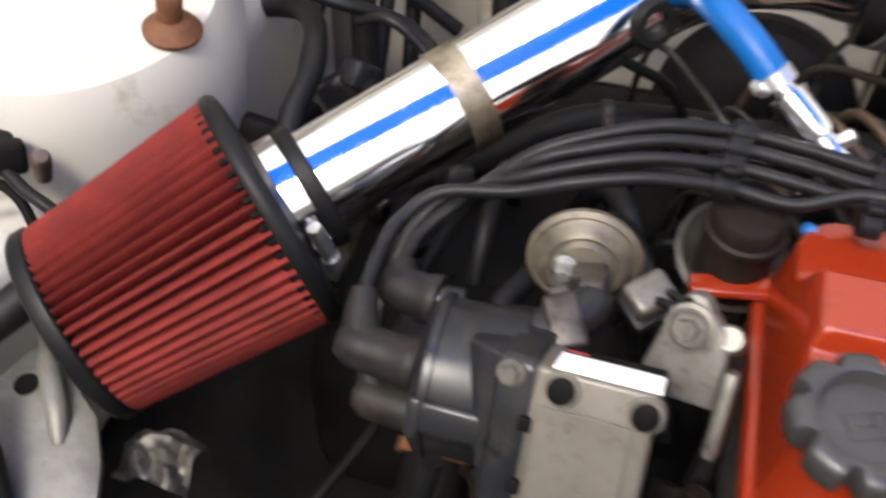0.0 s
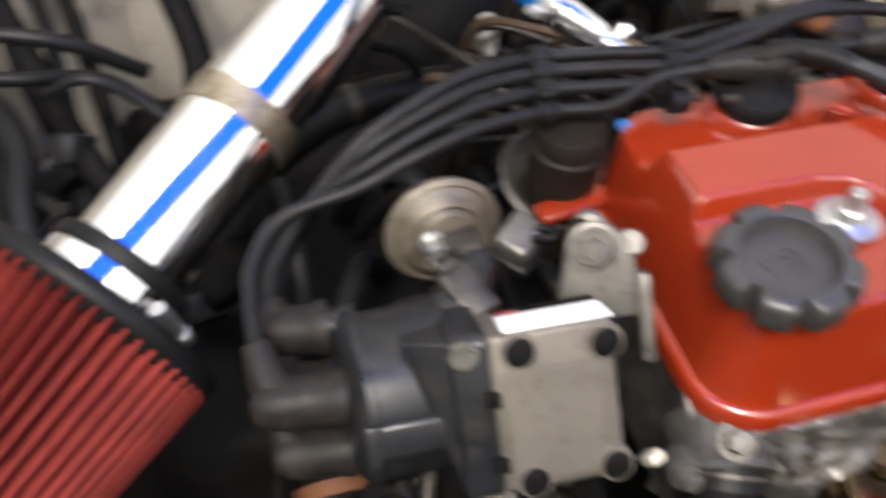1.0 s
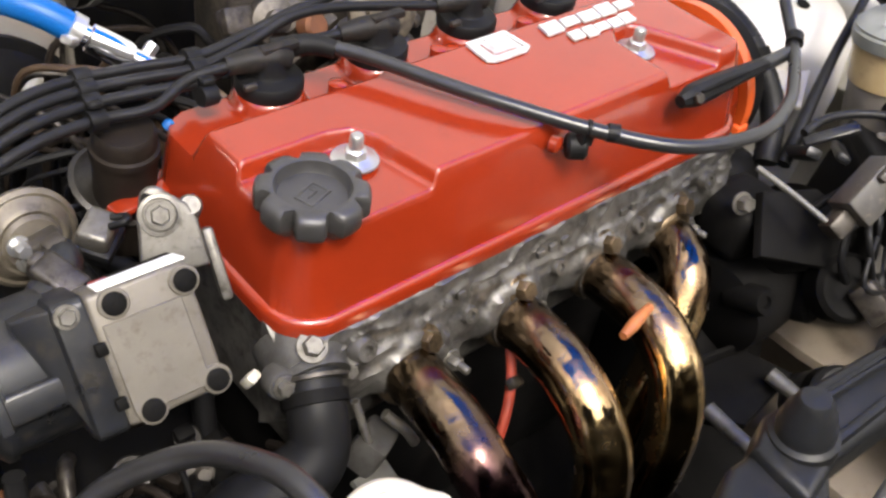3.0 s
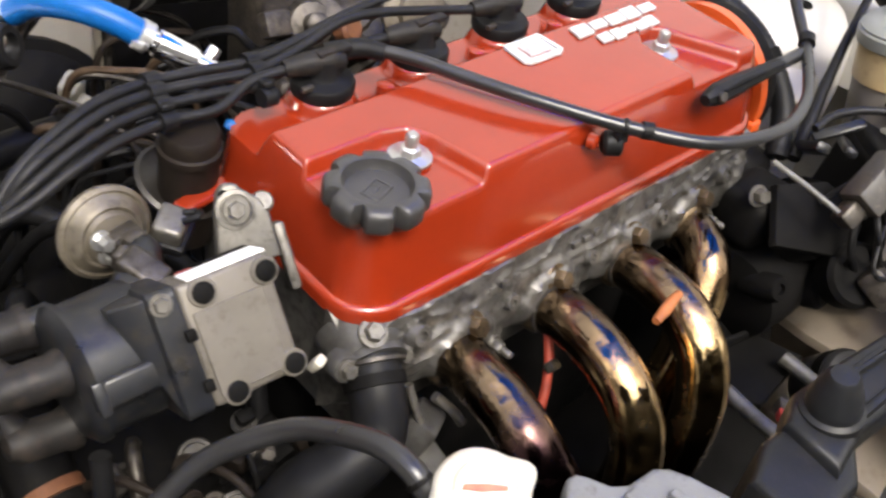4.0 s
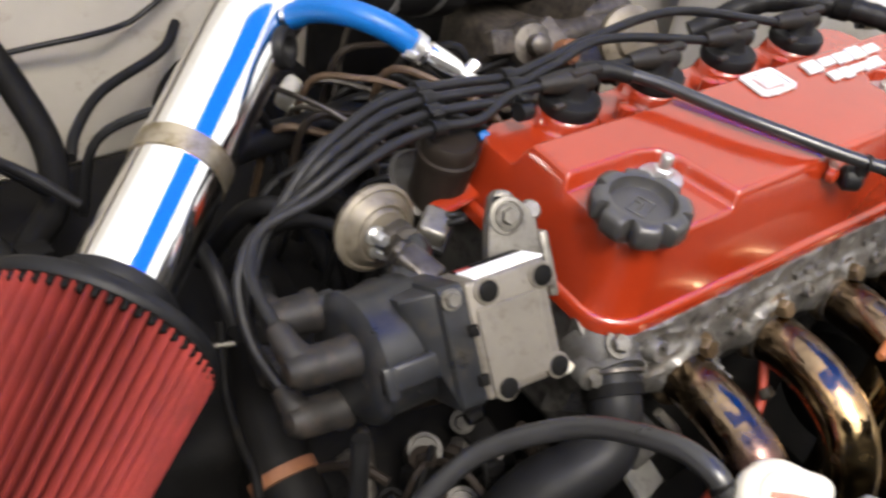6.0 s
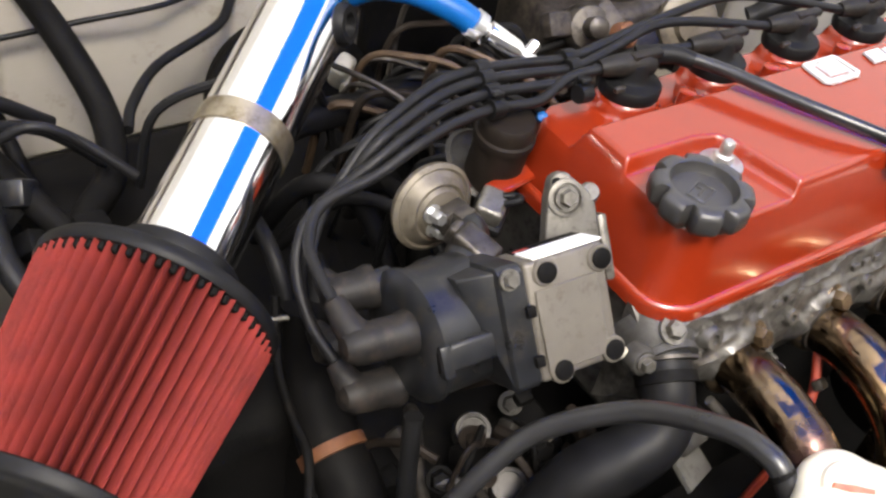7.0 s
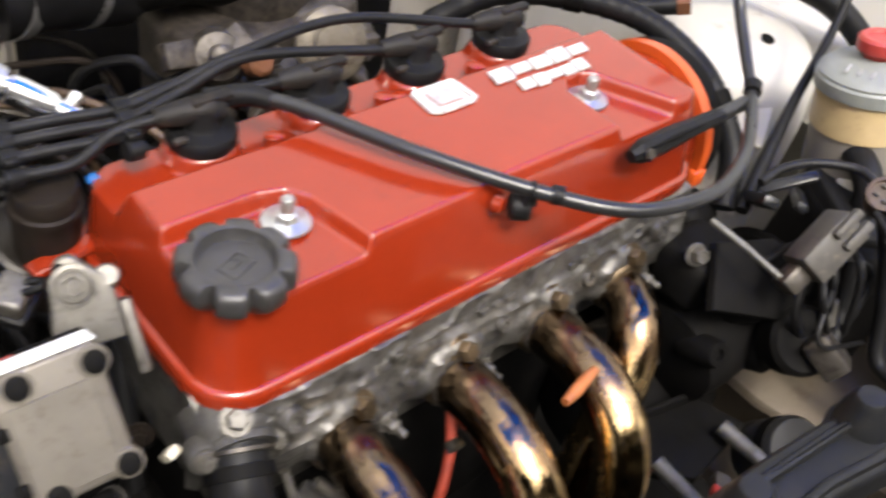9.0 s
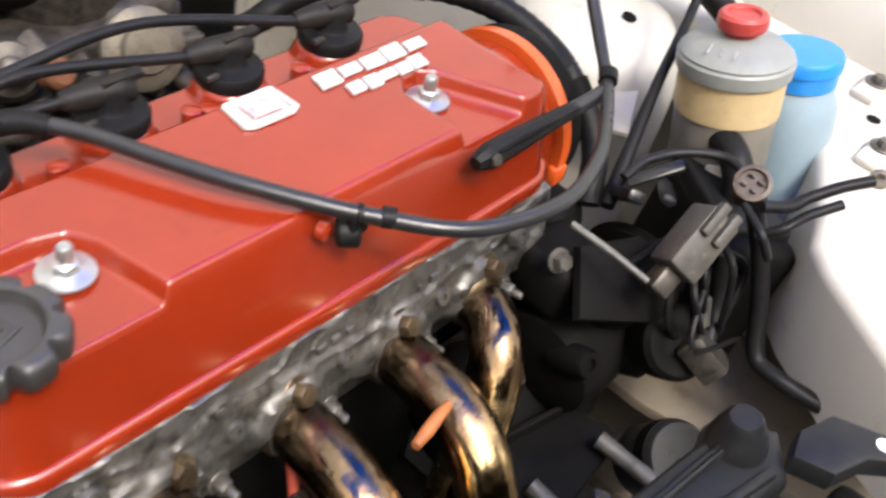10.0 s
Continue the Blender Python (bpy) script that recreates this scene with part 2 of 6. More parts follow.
GROUND = material("oily_concrete", (0.02, 0.019, 0.018), 0.85, 0.0, 0.4, 12, 200, 0.5, spec=0.2)


def heat_and_shade_tint(name, stops, along=(0, 0.7, 0.7)):
    """Polished steel with heat's colours, in bands along a direction; lowest bands hold shade."""
    m = bpy.data.materials.new(name)
    m.use_nodes = True
    nt = m.node_tree
    b = nt.nodes["Principled BSDF"]
    tc = nt.nodes.new("ShaderNodeTexCoord")
    dot = nt.nodes.new("ShaderNodeVectorMath")
    dot.operation = "DOT_PRODUCT"
    dot.inputs[1].default_value = along
    nt.links.new(tc.outputs["Object"], dot.inputs[0])
    ns = nt.nodes.new("ShaderNodeTexNoise")
    ns.inputs["Scale"].default_value = 34
    ns.inputs["Detail"].default_value = 5
    nt.links.new(tc.outputs["Object"], ns.inputs["Vector"])
    ma = nt.nodes.new("ShaderNodeMath")
    ma.operation = "MULTIPLY_ADD"
    ma.inputs[1].default_value = 0.06
    nt.links.new(ns.outputs["Fac"], ma.inputs[0])
    nt.links.new(dot.outputs["Value"], ma.inputs[2])
    mr = nt.nodes.new("ShaderNodeMapRange")
    mr.inputs["From Min"].default_value = -0.22
    mr.inputs["From Max"].default_value = 0.0
    nt.links.new(ma.outputs["Value"], mr.inputs["Value"])
    ramp = nt.nodes.new("ShaderNodeValToRGB")
    els = ramp.color_ramp.elements
    for i, (p, c) in enumerate(stops):
        e = els[i] if i < 2 else els.new(p)
        e.position, e.color = p, (*c, 1)
    nt.links.new(mr.outputs["Result"], ramp.inputs["Fac"])
    n3 = nt.nodes.new("ShaderNodeTexNoise")
    n3.inputs["Scale"].default_value = 110
    n3.inputs["Detail"].default_value = 7
    n3.inputs["Roughness"].default_value = 0.65
    nt.links.new(tc.outputs["Object"], n3.inputs["Vector"])
    soot = nt.nodes.new("ShaderNodeMapRange")
    soot.inputs["From Min"].default_value = 0.52
    soot.inputs["From Max"].default_value = 0.72
    soot.inputs["To Max"].default_value = 0.6
    nt.links.new(n3.outputs["Fac"], soot.inputs["Value"])
    mixed = nt.nodes.new("ShaderNodeMixRGB")
    mixed.inputs["Color2"].default_value = (0.07, 0.045, 0.035, 1)
    nt.links.new(soot.outputs["Result"], mixed.inputs["Fac"])
    nt.links.new(ramp.outputs["Color"], mixed.inputs["Color1"])
    nt.links.new(mixed.outputs["Color"], b.inputs["Base Color"])
    b.inputs["Metallic"].default_value = 1.0
    n2 = nt.nodes.new("ShaderNodeTexNoise")
    n2.inputs["Scale"].default_value = 48
    n2.inputs["Detail"].default_value = 6
    nt.links.new(tc.outputs["Object"], n2.inputs["Vector"])
    rr = nt.nodes.new("ShaderNodeMapRange")
    rr.inputs["From Min"].default_value = 0.36
    rr.inputs["From Max"].default_value = 0.66
    rr.inputs["To Min"].default_value = 0.07
    rr.inputs["To Max"].default_value = 0.30
    nt.links.new(n2.outputs["Fac"], rr.inputs["Value"])
    nt.links.new(rr.outputs["Result"], b.inputs["Roughness"])
    bp = nt.nodes.new("ShaderNodeBump")
    bp.inputs["Strength"].default_value = 0.5
    bp.inputs["Distance"].default_value = 0.0022
    nt.links.new(n2.outputs["Fac"], bp.inputs["Height"])
    nt.links.new(bp.outputs["Normal"], b.inputs["Normal"])
    return m


# Stops below 0.5 darken the lower runners: painted shade over the heat browning.
HEADER = heat_and_shade_tint("heat_tinted_shaded_steel", [(0.0, (0.075, 0.055, 0.042)), (1.0, (0.16, 0.115, 0.075)), (0.30, (0.105, 0.072, 0.048)), (0.50, (0.25, 0.165, 0.088)), (0.62, (0.68, 0.48, 0.23)), (0.80, (0.76, 0.54, 0.28)), (0.87, (0.30, 0.19, 0.105))])
HEADER_PURPLE = heat_and_shade_tint("heat_purpled_shaded_steel", [(0.0, (0.045, 0.030, 0.027)), (1.0, (0.15, 0.110, 0.072)), (0.35, (0.075, 0.043, 0.040)), (0.60, (0.12, 0.060, 0.058)), (0.78, (0.095, 0.046, 0.060)), (0.88, (0.11, 0.066, 0.052))])
BROWN = material("dark_brown_casting", (0.0135, 0.0102, 0.0082), 0.55, 0.1, 0.4, 60, 600, 0.4, dirt=(0.024, 0.018, 0.0135), dirt_amount=0.25, spec=0.15)
DUSTY = material("dusty_grey_plastic", (0.045, 0.041, 0.036), 0.55, 0.0, 0.35, 90, 900, 0.3, dirt=(0.11, 0.095, 0.075), dirt_amount=0.25)
TAN = material("brown_plug_plastic", (0.055, 0.034, 0.024), 0.5, 0.0, 0.3, 90, 900, 0.2)
SMOKED = material("smoky_reservoir_plastic", (0.15, 0.135, 0.115), 0.4, 0.0, 0.15, 40, 400, 0.08)
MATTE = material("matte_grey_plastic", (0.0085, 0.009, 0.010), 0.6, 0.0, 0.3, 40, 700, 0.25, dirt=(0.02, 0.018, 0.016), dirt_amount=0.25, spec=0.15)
FADED = material("faded_red_print", (0.50, 0.13, 0.08), 0.5, 0.0, 0.25, 120, 900, 0.1)
RUSTRED = material("dull_red_paint", (0.22, 0.03, 0.016), 0.5, 0.0, 0.25, 80, 900, 0.2)
BADGEFIELD = material("worn_silver_field", (0.40, 0.385, 0.38), 0.35, 0.2, 0.25, 150, 900, 0.15)
FLANGE = material("heat_browned_flange", (0.17, 0.125, 0.078), 0.36, 0.85, 0.4, 70, 700, 0.35, dirt=(0.05, 0.036, 0.025), dirt_amount=0.4)
OUTLET = material("matt_grey_casting", (0.050, 0.048, 0.045), 0.6, 0.3, 0.3, 50, 500, 0.35, dirt=(0.022, 0.019, 0.016), dirt_amount=0.45)
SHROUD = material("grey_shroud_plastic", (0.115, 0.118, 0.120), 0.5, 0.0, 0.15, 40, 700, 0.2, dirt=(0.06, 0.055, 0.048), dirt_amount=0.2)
DUSTED = material("dusty_grey_steel", (0.085, 0.083, 0.075), 0.5, 0.2, 0.35, 45, 500, 0.3, dirt=(0.035, 0.031, 0.026), dirt_amount=0.35)
RUSTED = material("brown_pipe", (0.075, 0.048, 0.030), 0.5, 0.4, 0.35, 80, 700, 0.3)
BRACKETPALE = material("dusty_pale_steel", (0.125, 0.122, 0.110), 0.5, 0.2, 0.3, 45, 500, 0.3, dirt=(0.10, 0.09, 0.075), dirt_amount=0.3)
GRIME = material("grimy_beige_casting", (0.050, 0.041, 0.033), 0.55, 0.3, 0.5, 55, 500, 0.5, dirt=(0.008, 0.0065, 0.0055), dirt_amount=0.65)
CAPSTEEL = material("oily_round_cap", (0.034, 0.031, 0.028), 0.45, 0.4, 0.35, 90, 700, 0.3, dirt=(0.016, 0.013, 0.010), dirt_amount=0.45)
SHROUDDARK = material("dusty_dark_shroud", (0.0085, 0.0090, 0.0100), 0.42, 0.0, 0.3, 35, 700, 0.3, dirt=(0.017, 0.0162, 0.0158), dirt_amount=0.35, spec=0.22)
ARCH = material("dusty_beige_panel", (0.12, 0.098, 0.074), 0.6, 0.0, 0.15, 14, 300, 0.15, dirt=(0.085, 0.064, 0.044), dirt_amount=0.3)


# ---- the car's body round the engine ----
def wall(name, poly, h0, h1, m, mat, label, category="car body", bev=0.004):
    return solo(name, slab(poly, h0, h1, m, bev), mat, label, category, kind="structure")


# ground under the car
solo("ground", block((0.1, 0.1, -0.62), (60, 60, 0.02), bev=0), GROUND, "dark oily concrete floor under the car", "floor", kind="structure")

# added unseen walls, well away from the car, that block low sky light
PLAIN = material("grey_plaster", (0.32, 0.31, 0.29), 0.8, 0.0, 0.1, 2, 60, 0.2)
for nm, c, s in (("sky_block_north", (0, 4.0, 0.9), (8.2, 0.2, 3.0)), ("sky_block_south", (0, -4.0, 0.9), (8.2, 0.2, 3.0)), ("sky_block_west", (-4.0, 0, 0.9), (0.2, 7.8, 3.0))):
    solo(nm, block(c, s, bev=0), PLAIN, "plain grey wall, unseen, added to block low sky light", "wall", kind="structure")

# firewall behind the engine, in two pressed panels
fw = bmesh.new()
block((0.14, 0.64, -0.2), (1.5, 0.02, 0.75), bev=0.004, bm=fw)
block((-0.03, 0.621, -0.12), (0.36, 0.02, 0.2), bev=0.009, seg=3, bm=fw)
block((0.44, 0.619, -0.1), (0.4, 0.02, 0.26), bev=0.009, seg=3, bm=fw)
block((0.14, 0.615, 0.13), (1.5, 0.07, 0.04), bev=0.012, seg=3, bm=fw)
solo("firewall", fw, BODY_DULL, "dusty cream painted steel firewall behind the engine", "car body", kind="structure")

# Added black panel; the dark behind the carburettor is put in its colour.
solo("firewall_dark_panel", block((0.38, 0.598, -0.11), (0.46, 0.02, 0.40), None, 0.008, 3), DARK, "black panel added on the firewall for the dark behind the engine", "insulation", kind="structure")

# strut tower on the filter's side
lt = bmesh.new()
lathe([(0.105, -0.5), (0.112, -0.1), (0.121, -0.02), (0.105, 0.006), (0.05, 0.013), (0.001, 0.014)], (-0.446, 0.340, -0.007), (0, 0, 1), 56, lt)
block((-0.495, 0.49, -0.3), (0.3, 0.24, 0.5), bev=0.03, seg=4, bm=lt)
solo("strut_tower", lt, BODY, "cream painted strut tower beside the air filter", "car body", kind="structure")
tb = thing("strut_bolt", (-0.355, 0.319, 0.0), "rusty brown bolt with washer on the strut tower", "bolt")
part("washer", lathe([(0.019, 0), (0.0195, 0.003), (0.014, 0.009), (0.010, 0.012), (0.001, 0.012)], (-0.355, 0.319, 0.001), (0.15, 0, 1), 28), RUST, tb)
part("stud", lathe([(0.0085, 0), (0.0085, 0.018), (0.007, 0.02), (0.001, 0.02)], (-0.355, 0.319, 0.011), (0.15, 0, 1), 12), RUST, tb)

# loom with connectors against the tower's front
tl = thing("tower_loom", (-0.42, 0.205, -0.08), "dark wiring loom with connectors against the strut tower", "wiring loom")
part("connector", block((0, 0, 0), (0.030, 0.022, 0.026), pose(-0.437, 0.214, -0.030, 15, 20, 25), 0.005, 3), RUBBER, tl)
part("connector", block((0, 0, 0), (0.022, 0.018, 0.020), pose(-0.418, 0.207, -0.024, -20, 10, 40), 0.004, 3), DARK, tl)
part("stub", lathe([(0.0055, -0.014), (0.006, 0.0), (0.006, 0.010), (0.0045, 0.012), (0.001, 0.012)], (-0.396, 0.208, -0.026), (0.3, -0.2, 0.9), 16), TAN, tl, "brown stub")
part("cable", sweep([(-0.470, 0.200, -0.075), (-0.445, 0.210, -0.034), (-0.418, 0.200, -0.028), (-0.398, 0.190, -0.032), (-0.380, 0.184, -0.036), (-0.362, 0.182, -0.055), (-0.352, 0.176, -0.10)], 0.0042, 12, 6), RUBBER, tl)
part("cable", sweep([(-0.462, 0.190, -0.078), (-0.430, 0.196, -0.040), (-0.408, 0.192, -0.042), (-0.392, 0.178, -0.060), (-0.388, 0.170, -0.09)], 0.0035, 12, 6), DARK, tl)

# inner wing on the filter's side, with the ledge in front of the tower
wing = bmesh.new()
block((-0.62, 0.05, -0.18), (0.06, 1.0, 0.34), bev=0.02, seg=3, bm=wing)
block((-0.515, 0.14, -0.20), (0.20, 0.44, 0.24), bev=0.02, seg=3, bm=wing)
solo("inner_wing_filter_side", wing, BODY, "dusty cream inner wing panel beside the air filter", "car body", kind="structure")

# strut tower and inner wing on the reservoir's side
rt = bmesh.new()
lathe([(0.092, -0.4), (0.092, -0.06), (0.086, -0.012), (0.07, 0.010), (0.045, 0.018), (0.001, 0.020)], (0.692, 0.181, -0.021), (0, -0.05, 1), 56, rt)
block((0.856, 0.395, -0.22), (0.26, 0.4, 0.36), bev=0.03, seg=4, bm=rt)
solo("strut_tower_reservoir_side", rt, BODY, "cream painted strut tower behind the fluid reservoir", "car body", kind="structure")
solo("tower_hole", lathe([(0.0065, 0), (0.007, 0.0012), (0.001, 0.0012)], (0.690, 0.1517, -0.0025), (-0.05, -0.2, 1), 20), DARK, "small dark hole in the strut tower's top", "hole", kind="structure")

iw = bmesh.new()
section = [(0.62, 0.115), (0.66, 0.118), (0.80, 0.12), (0.80, -0.45), (0.60, -0.45), (0.585, -0.3), (0.60, -0.16), (0.615, -0.06), (0.60, 0.03), (0.605, 0.09)]
mface = Matrix(((1, 0, 0, 0), (0, 0, -1, 0), (0, 1, 0, 0), (0, 0, 0, 1)))
slab(section, -0.0, 0.62, Matrix.Translation((0.245, 0.27, -0.07)) @ mface, 0.0, bm=iw)
solo("inner_wing_reservoir_side", iw, BODY, "cream painted inner wing with a rolled upper flange", "car body", kind="structure")
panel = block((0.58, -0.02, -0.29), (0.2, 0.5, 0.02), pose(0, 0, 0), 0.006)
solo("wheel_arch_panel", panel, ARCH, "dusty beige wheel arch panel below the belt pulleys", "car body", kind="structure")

# blue roof sheet overhead, which the polished parts mirror
for sx, sy, cx, cy in ((1.95, 1.85, 1.03, 0.20), (2.3, 0.86, -1.10, -0.32)):
    solo("roof_sheet", block((cx, cy, 0), (sx, sy, 0.004), pose(0.45, -0.08, 2.2, 0, 0, -12), 0), BLUEBEAM, "translucent blue roof sheet above the car", "roof sheet", kind="structure")


# ---- cylinder head and valve cover ----
def ease(t):
    t = min(max(t, 0.0), 1.0)
    return t * t * (3 - 2 * t)


engine = thing("engine", (0.2262, 0.1588, -0.3114), "four-cylinder car engine with bare aluminium head and red valve cover", "engine")

head = bmesh.new()
block((0.2300, 0.1381, -0.0516), (0.40, 0.18, 0.112), bev=0.014, seg=2, bm=head)
block((0.2300, 0.0485, -0.0068), (0.370, 0.012, 0.02), bev=0.003, bm=head)
PORTS = (0.107, 0.188, 0.272, 0.354)
# uneven cast front face, sloping out to the ports
FACE = [(0.048, 0.0068), (0.0409, 0.0045), (0.0391, -0.004), (0.038, -0.014), (0.035, -0.026), (0.0325, -0.04), (0.035, -0.058), (0.0515, -0.075)]
fy = np.interp(np.linspace(0, 7, 34), range(8), [q[0] for q in FACE])
fz = np.interp(np.linspace(0, 7, 34), range(8), [q[1] for q in FACE])
rings = []
for i in range(231):
    x = 0.020 + 0.405 * i / 230
    ring = []
    for j in range(34):
        s = j / 33
        n1 = noise.noise(vec((x * 22 + fz[j] * 25, fz[j] * 62 - x * 20, 1.7)))
        n2 = noise.noise(vec((x * 48 + fz[j] * 30, fz[j] * 40 - x * 36, 5.1)))
        n3 = noise.noise(vec((x * 16, fz[j] * 20, 9.3)))
        lift = 0.0024 * ease(1.25 - 8.0 * abs(n1)) + 0.0006 * ease(1.2 - 6.0 * abs(n2)) + 0.0024 * n3
        lift += 0.0020 * ease((0.0030 - abs(fz[j] + 0.019 + 0.003 * math.sin(x * 31))) / 0.0016)
        lift *= ease(s / 0.16) * ease((1 - s) / 0.1)
        for px in PORTS:
            lift += 0.006 * ease((0.033 - math.hypot(x - px, (fz[j] + 0.05) * 1.0)) / 0.008)
        lift -= 0.022 * ease((0.040 - x) / 0.02)
        ring.append((x, fy[j] - lift * 0.85, fz[j] + lift * 0.35 * ease(s / 0.3)))
    ring += [(x, 0.07, -0.075), (x, 0.07, 0.0068)]
    rings.append(ring)
ring_loft(head, rings)
part("water_outlet", lathe([(0.027, -0.01), (0.0245, 0.008), (0.0215, 0.0125), (0.0225, 0.0135), (0.0225, 0.018), (0.001, 0.018)], (0.0389, 0.0553, -0.0187), (-0.25, -1, -0.32), 36), OUTLET, engine, "matt grey cast water outlet")
for dx, dz in ((-0.021, 0.004), (0.024, -0.010)):
    part("outlet_ear", lathe([(0.0095, -0.006), (0.0090, 0.005), (0.0080, 0.0062), (0.001, 0.0062)], (0.0355 + dx, 0.043, -0.019 + dz), (-0.2, -0.9, 0.35), 24), OUTLET, engine, "round bolt ear of the outlet")
    part("outlet_bolt", hexbolt(bmesh.new(), (0.0355 + dx - 0.001, 0.0375, -0.0168 + dz), (-0.2, -0.9, 0.35), 0.0046, 0.0045, 0.0065), BRACKET, engine, "dull zinc bolt")
part("cylinder_head", head, CAST, engine, "cast aluminium cylinder head, oily and pitted", 60)

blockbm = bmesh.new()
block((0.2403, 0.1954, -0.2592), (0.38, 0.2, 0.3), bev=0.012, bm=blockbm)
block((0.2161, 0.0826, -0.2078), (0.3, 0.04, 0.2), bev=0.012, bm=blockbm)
part("engine_block", blockbm, DARK, engine, "grimy engine block, blackened for deep-bay shade")

bolts = [((0.034, 0.042, 0.002), (-0.1, -0.6, 0.9), 0.0062, 0.005)]
for px in PORTS:
    bolts.append(((px + 0.004, 0.0305, -0.0275), (0.05, -0.9, 0.5), 0.0072, 0.0085))
for o, a, r, h in bolts:
    part("bolt", hexbolt(bmesh.new(), o, a, r, h, r * 1.5), FLANGE if h > 0.006 else BRACKET, engine, "grimy flange bolt")

random.seed(19)
for x0, zz in ((0.132, -0.012), (0.214, -0.0115), (0.297, -0.012)):
    for k in range(3):
        part("cast_bar", block((0, 0, 0), (0.0075, 0.003, 0.0055), pose(x0 + 0.011 * k, 0.0375 - random.uniform(0, 0.0008), zz + 0.0008 * k, -12, random.uniform(-14, 14), 0), 0.0011, 2), CAST, engine, "raised cast bar")
for x0, zz, rr in ((0.066, -0.012, 0.0075), (0.150, -0.030, 0.006), (0.232, -0.030, 0.006), (0.315, -0.030, 0.006), (0.392, -0.020, 0.008)):
    part("cast_boss", lathe([(rr * 1.25, -0.004), (rr, 0.004), (rr * 0.9, 0.0055), (rr * 0.45, 0.0055), (rr * 0.4, 0.003), (0.0005, 0.003)], (x0, 0.0355, zz), (0.0, -0.93, 0.36), 24), CAST, engine, "round cast boss with a dark hole")

# valve cover: pressed and painted, built as a height field over its outline
CX0, CX1, CY0, CY1 = 0.020, 0.440, 0.041, 0.214


# ---- cover shape ----
def sd_round(x, y, x0, y0, x1, y1, r):
    qx = abs(x - (x0 + x1) / 2) - (x1 - x0) / 2 + r
    qy = abs(y - (y0 + y1) / 2) - (y1 - y0) / 2 + r
    return math.hypot(max(qx, 0), max(qy, 0)) + min(max(qx, qy), 0) - r


def sd_poly(x, y, poly):
    """Distance to a polygon, below zero inside it."""
    best, inside = 1e9, False
    for i in range(len(poly)):
        (ax, ay), (bx, by) = poly[i - 1], poly[i]
        ex, ey, px, py = bx - ax, by - ay, x - ax, y - ay
        t = min(max((px * ex + py * ey) / (ex * ex + ey * ey), 0), 1)
        best = min(best, math.hypot(px - ex * t, py - ey * t))
        if (ay > y) != (by > y) and x < ex * (y - ay) / ey + ax:
            inside = not inside
    return -best if inside else best


FILLER = [(-0.06, 0.114), (0.092, 0.114), (0.106, 0.110), (0.113, 0.100), (0.122, 0.06), (0.122, -0.02), (-0.06, -0.02)]
POCKET = [(0.334, 0.104), (0.342, 0.113), (0.353, 0.114), (0.361, 0.108), (0.392, 0.052), (0.392, 0.03), (0.336, 0.03)]


def cover_height(x, y):
    # flange, then a leaning wall with a rounded shoulder
    d = -sd_round(x, y, CX0 + 0.004, CY0 + 0.004, CX1 - 0.004, CY1 - 0.004, 0.03)
    wide = 0.016 + 0.003 * ease((0.075 - y) / 0.03)
    if d <= 0:
        return 0.0155
    t = min(d / wide, 1.0)
    wall_up = 1 - (1 - t) ** 1.9
    # the top: a little higher towards the belt end, with a swept crease
    crease = (x - 0.15) - (0.165 - y) * 0.62
    top = 0.0776 + 0.0026 * ease((crease + 0.004) / 0.008)
    # oil filler recess
    dr = sd_poly(x, y, FILLER)
    top = min(top, 0.0675 + (top - 0.0675) * ease((dr + 0.001) / 0.007))
    # pocket round the nut at the belt end
    da = sd_poly(x, y, POCKET)
    top = min(top, 0.0685 + (top - 0.0685) * ease((da + 0.001) / 0.006))
    # step down to the sloping end
    top -= 0.020 * ease((x - 0.413 - 0.06 * max(0.0, 0.1 - y)) / 0.010)
    # plug shelf along the back
    shelf = ease((y - 0.150) / 0.012)
    low = 0.0560
    for px in (0.100, 0.183, 0.2645, 0.3455):
        low += 0.010 * ease((0.026 - math.hypot(x - px, y - 0.187)) / 0.006)
    top = top + (min(low, top) - top) * shelf
    wall_z = 0.0155 + 0.0655 * wall_up
    soft = 0.0035
    mixv = min(max(0.5 + 0.5 * (top - wall_z) / soft, 0.0), 1.0)
    return top + (wall_z - top) * mixv - soft * mixv * (1 - mixv)


cov = bmesh.new()
NX, NY = 290, 128
grid = []
for i in range(NX + 1):
    x = CX0 + 0.004 + (CX1 - CX0 - 0.008) * i / NX
    grid.append([cov.verts.new((x, y, cover_height(x, y))) for y in [CY0 + 0.004 + (CY1 - CY0 - 0.008) * j / NY for j in range(NY + 1)]])
for i in range(NX):
    for j in range(NY):
        q = (grid[i][j], grid[i + 1][j], grid[i + 1][j + 1], grid[i][j + 1])
        if max(v.co.z for v in q) > 0.0156:
            cov.faces.new(q)
for v in [v for v in cov.verts if not v.link_faces]:
    cov.verts.remove(v)
slab(rounded(CX0, CY0, CX1, CY1, 0.032, 10), 0.0045, 0.0162, None, 0.005, 4, cov)
part("valve_cover", cov, RED, engine, "glossy red painted valve cover", 50)

part("hose_lug", lathe([(0.0055, 0), (0.0055, 0.005), (0.0035, 0.0065)], (0.215, 0.0525, 0.0675), (0.3, -1, 0.1), 18), RED, engine)
for x, h in ((0.138, 0.014), (0.222, 0.016), (0.304, 0.016), (0.236, 0.012)):
    part("boot_post", lathe([(0.006, 0), (0.006, h), (0.004, h + 0.001)], (x, 0.168, 0.0545), (0, 0, 1), 14), RED, engine)
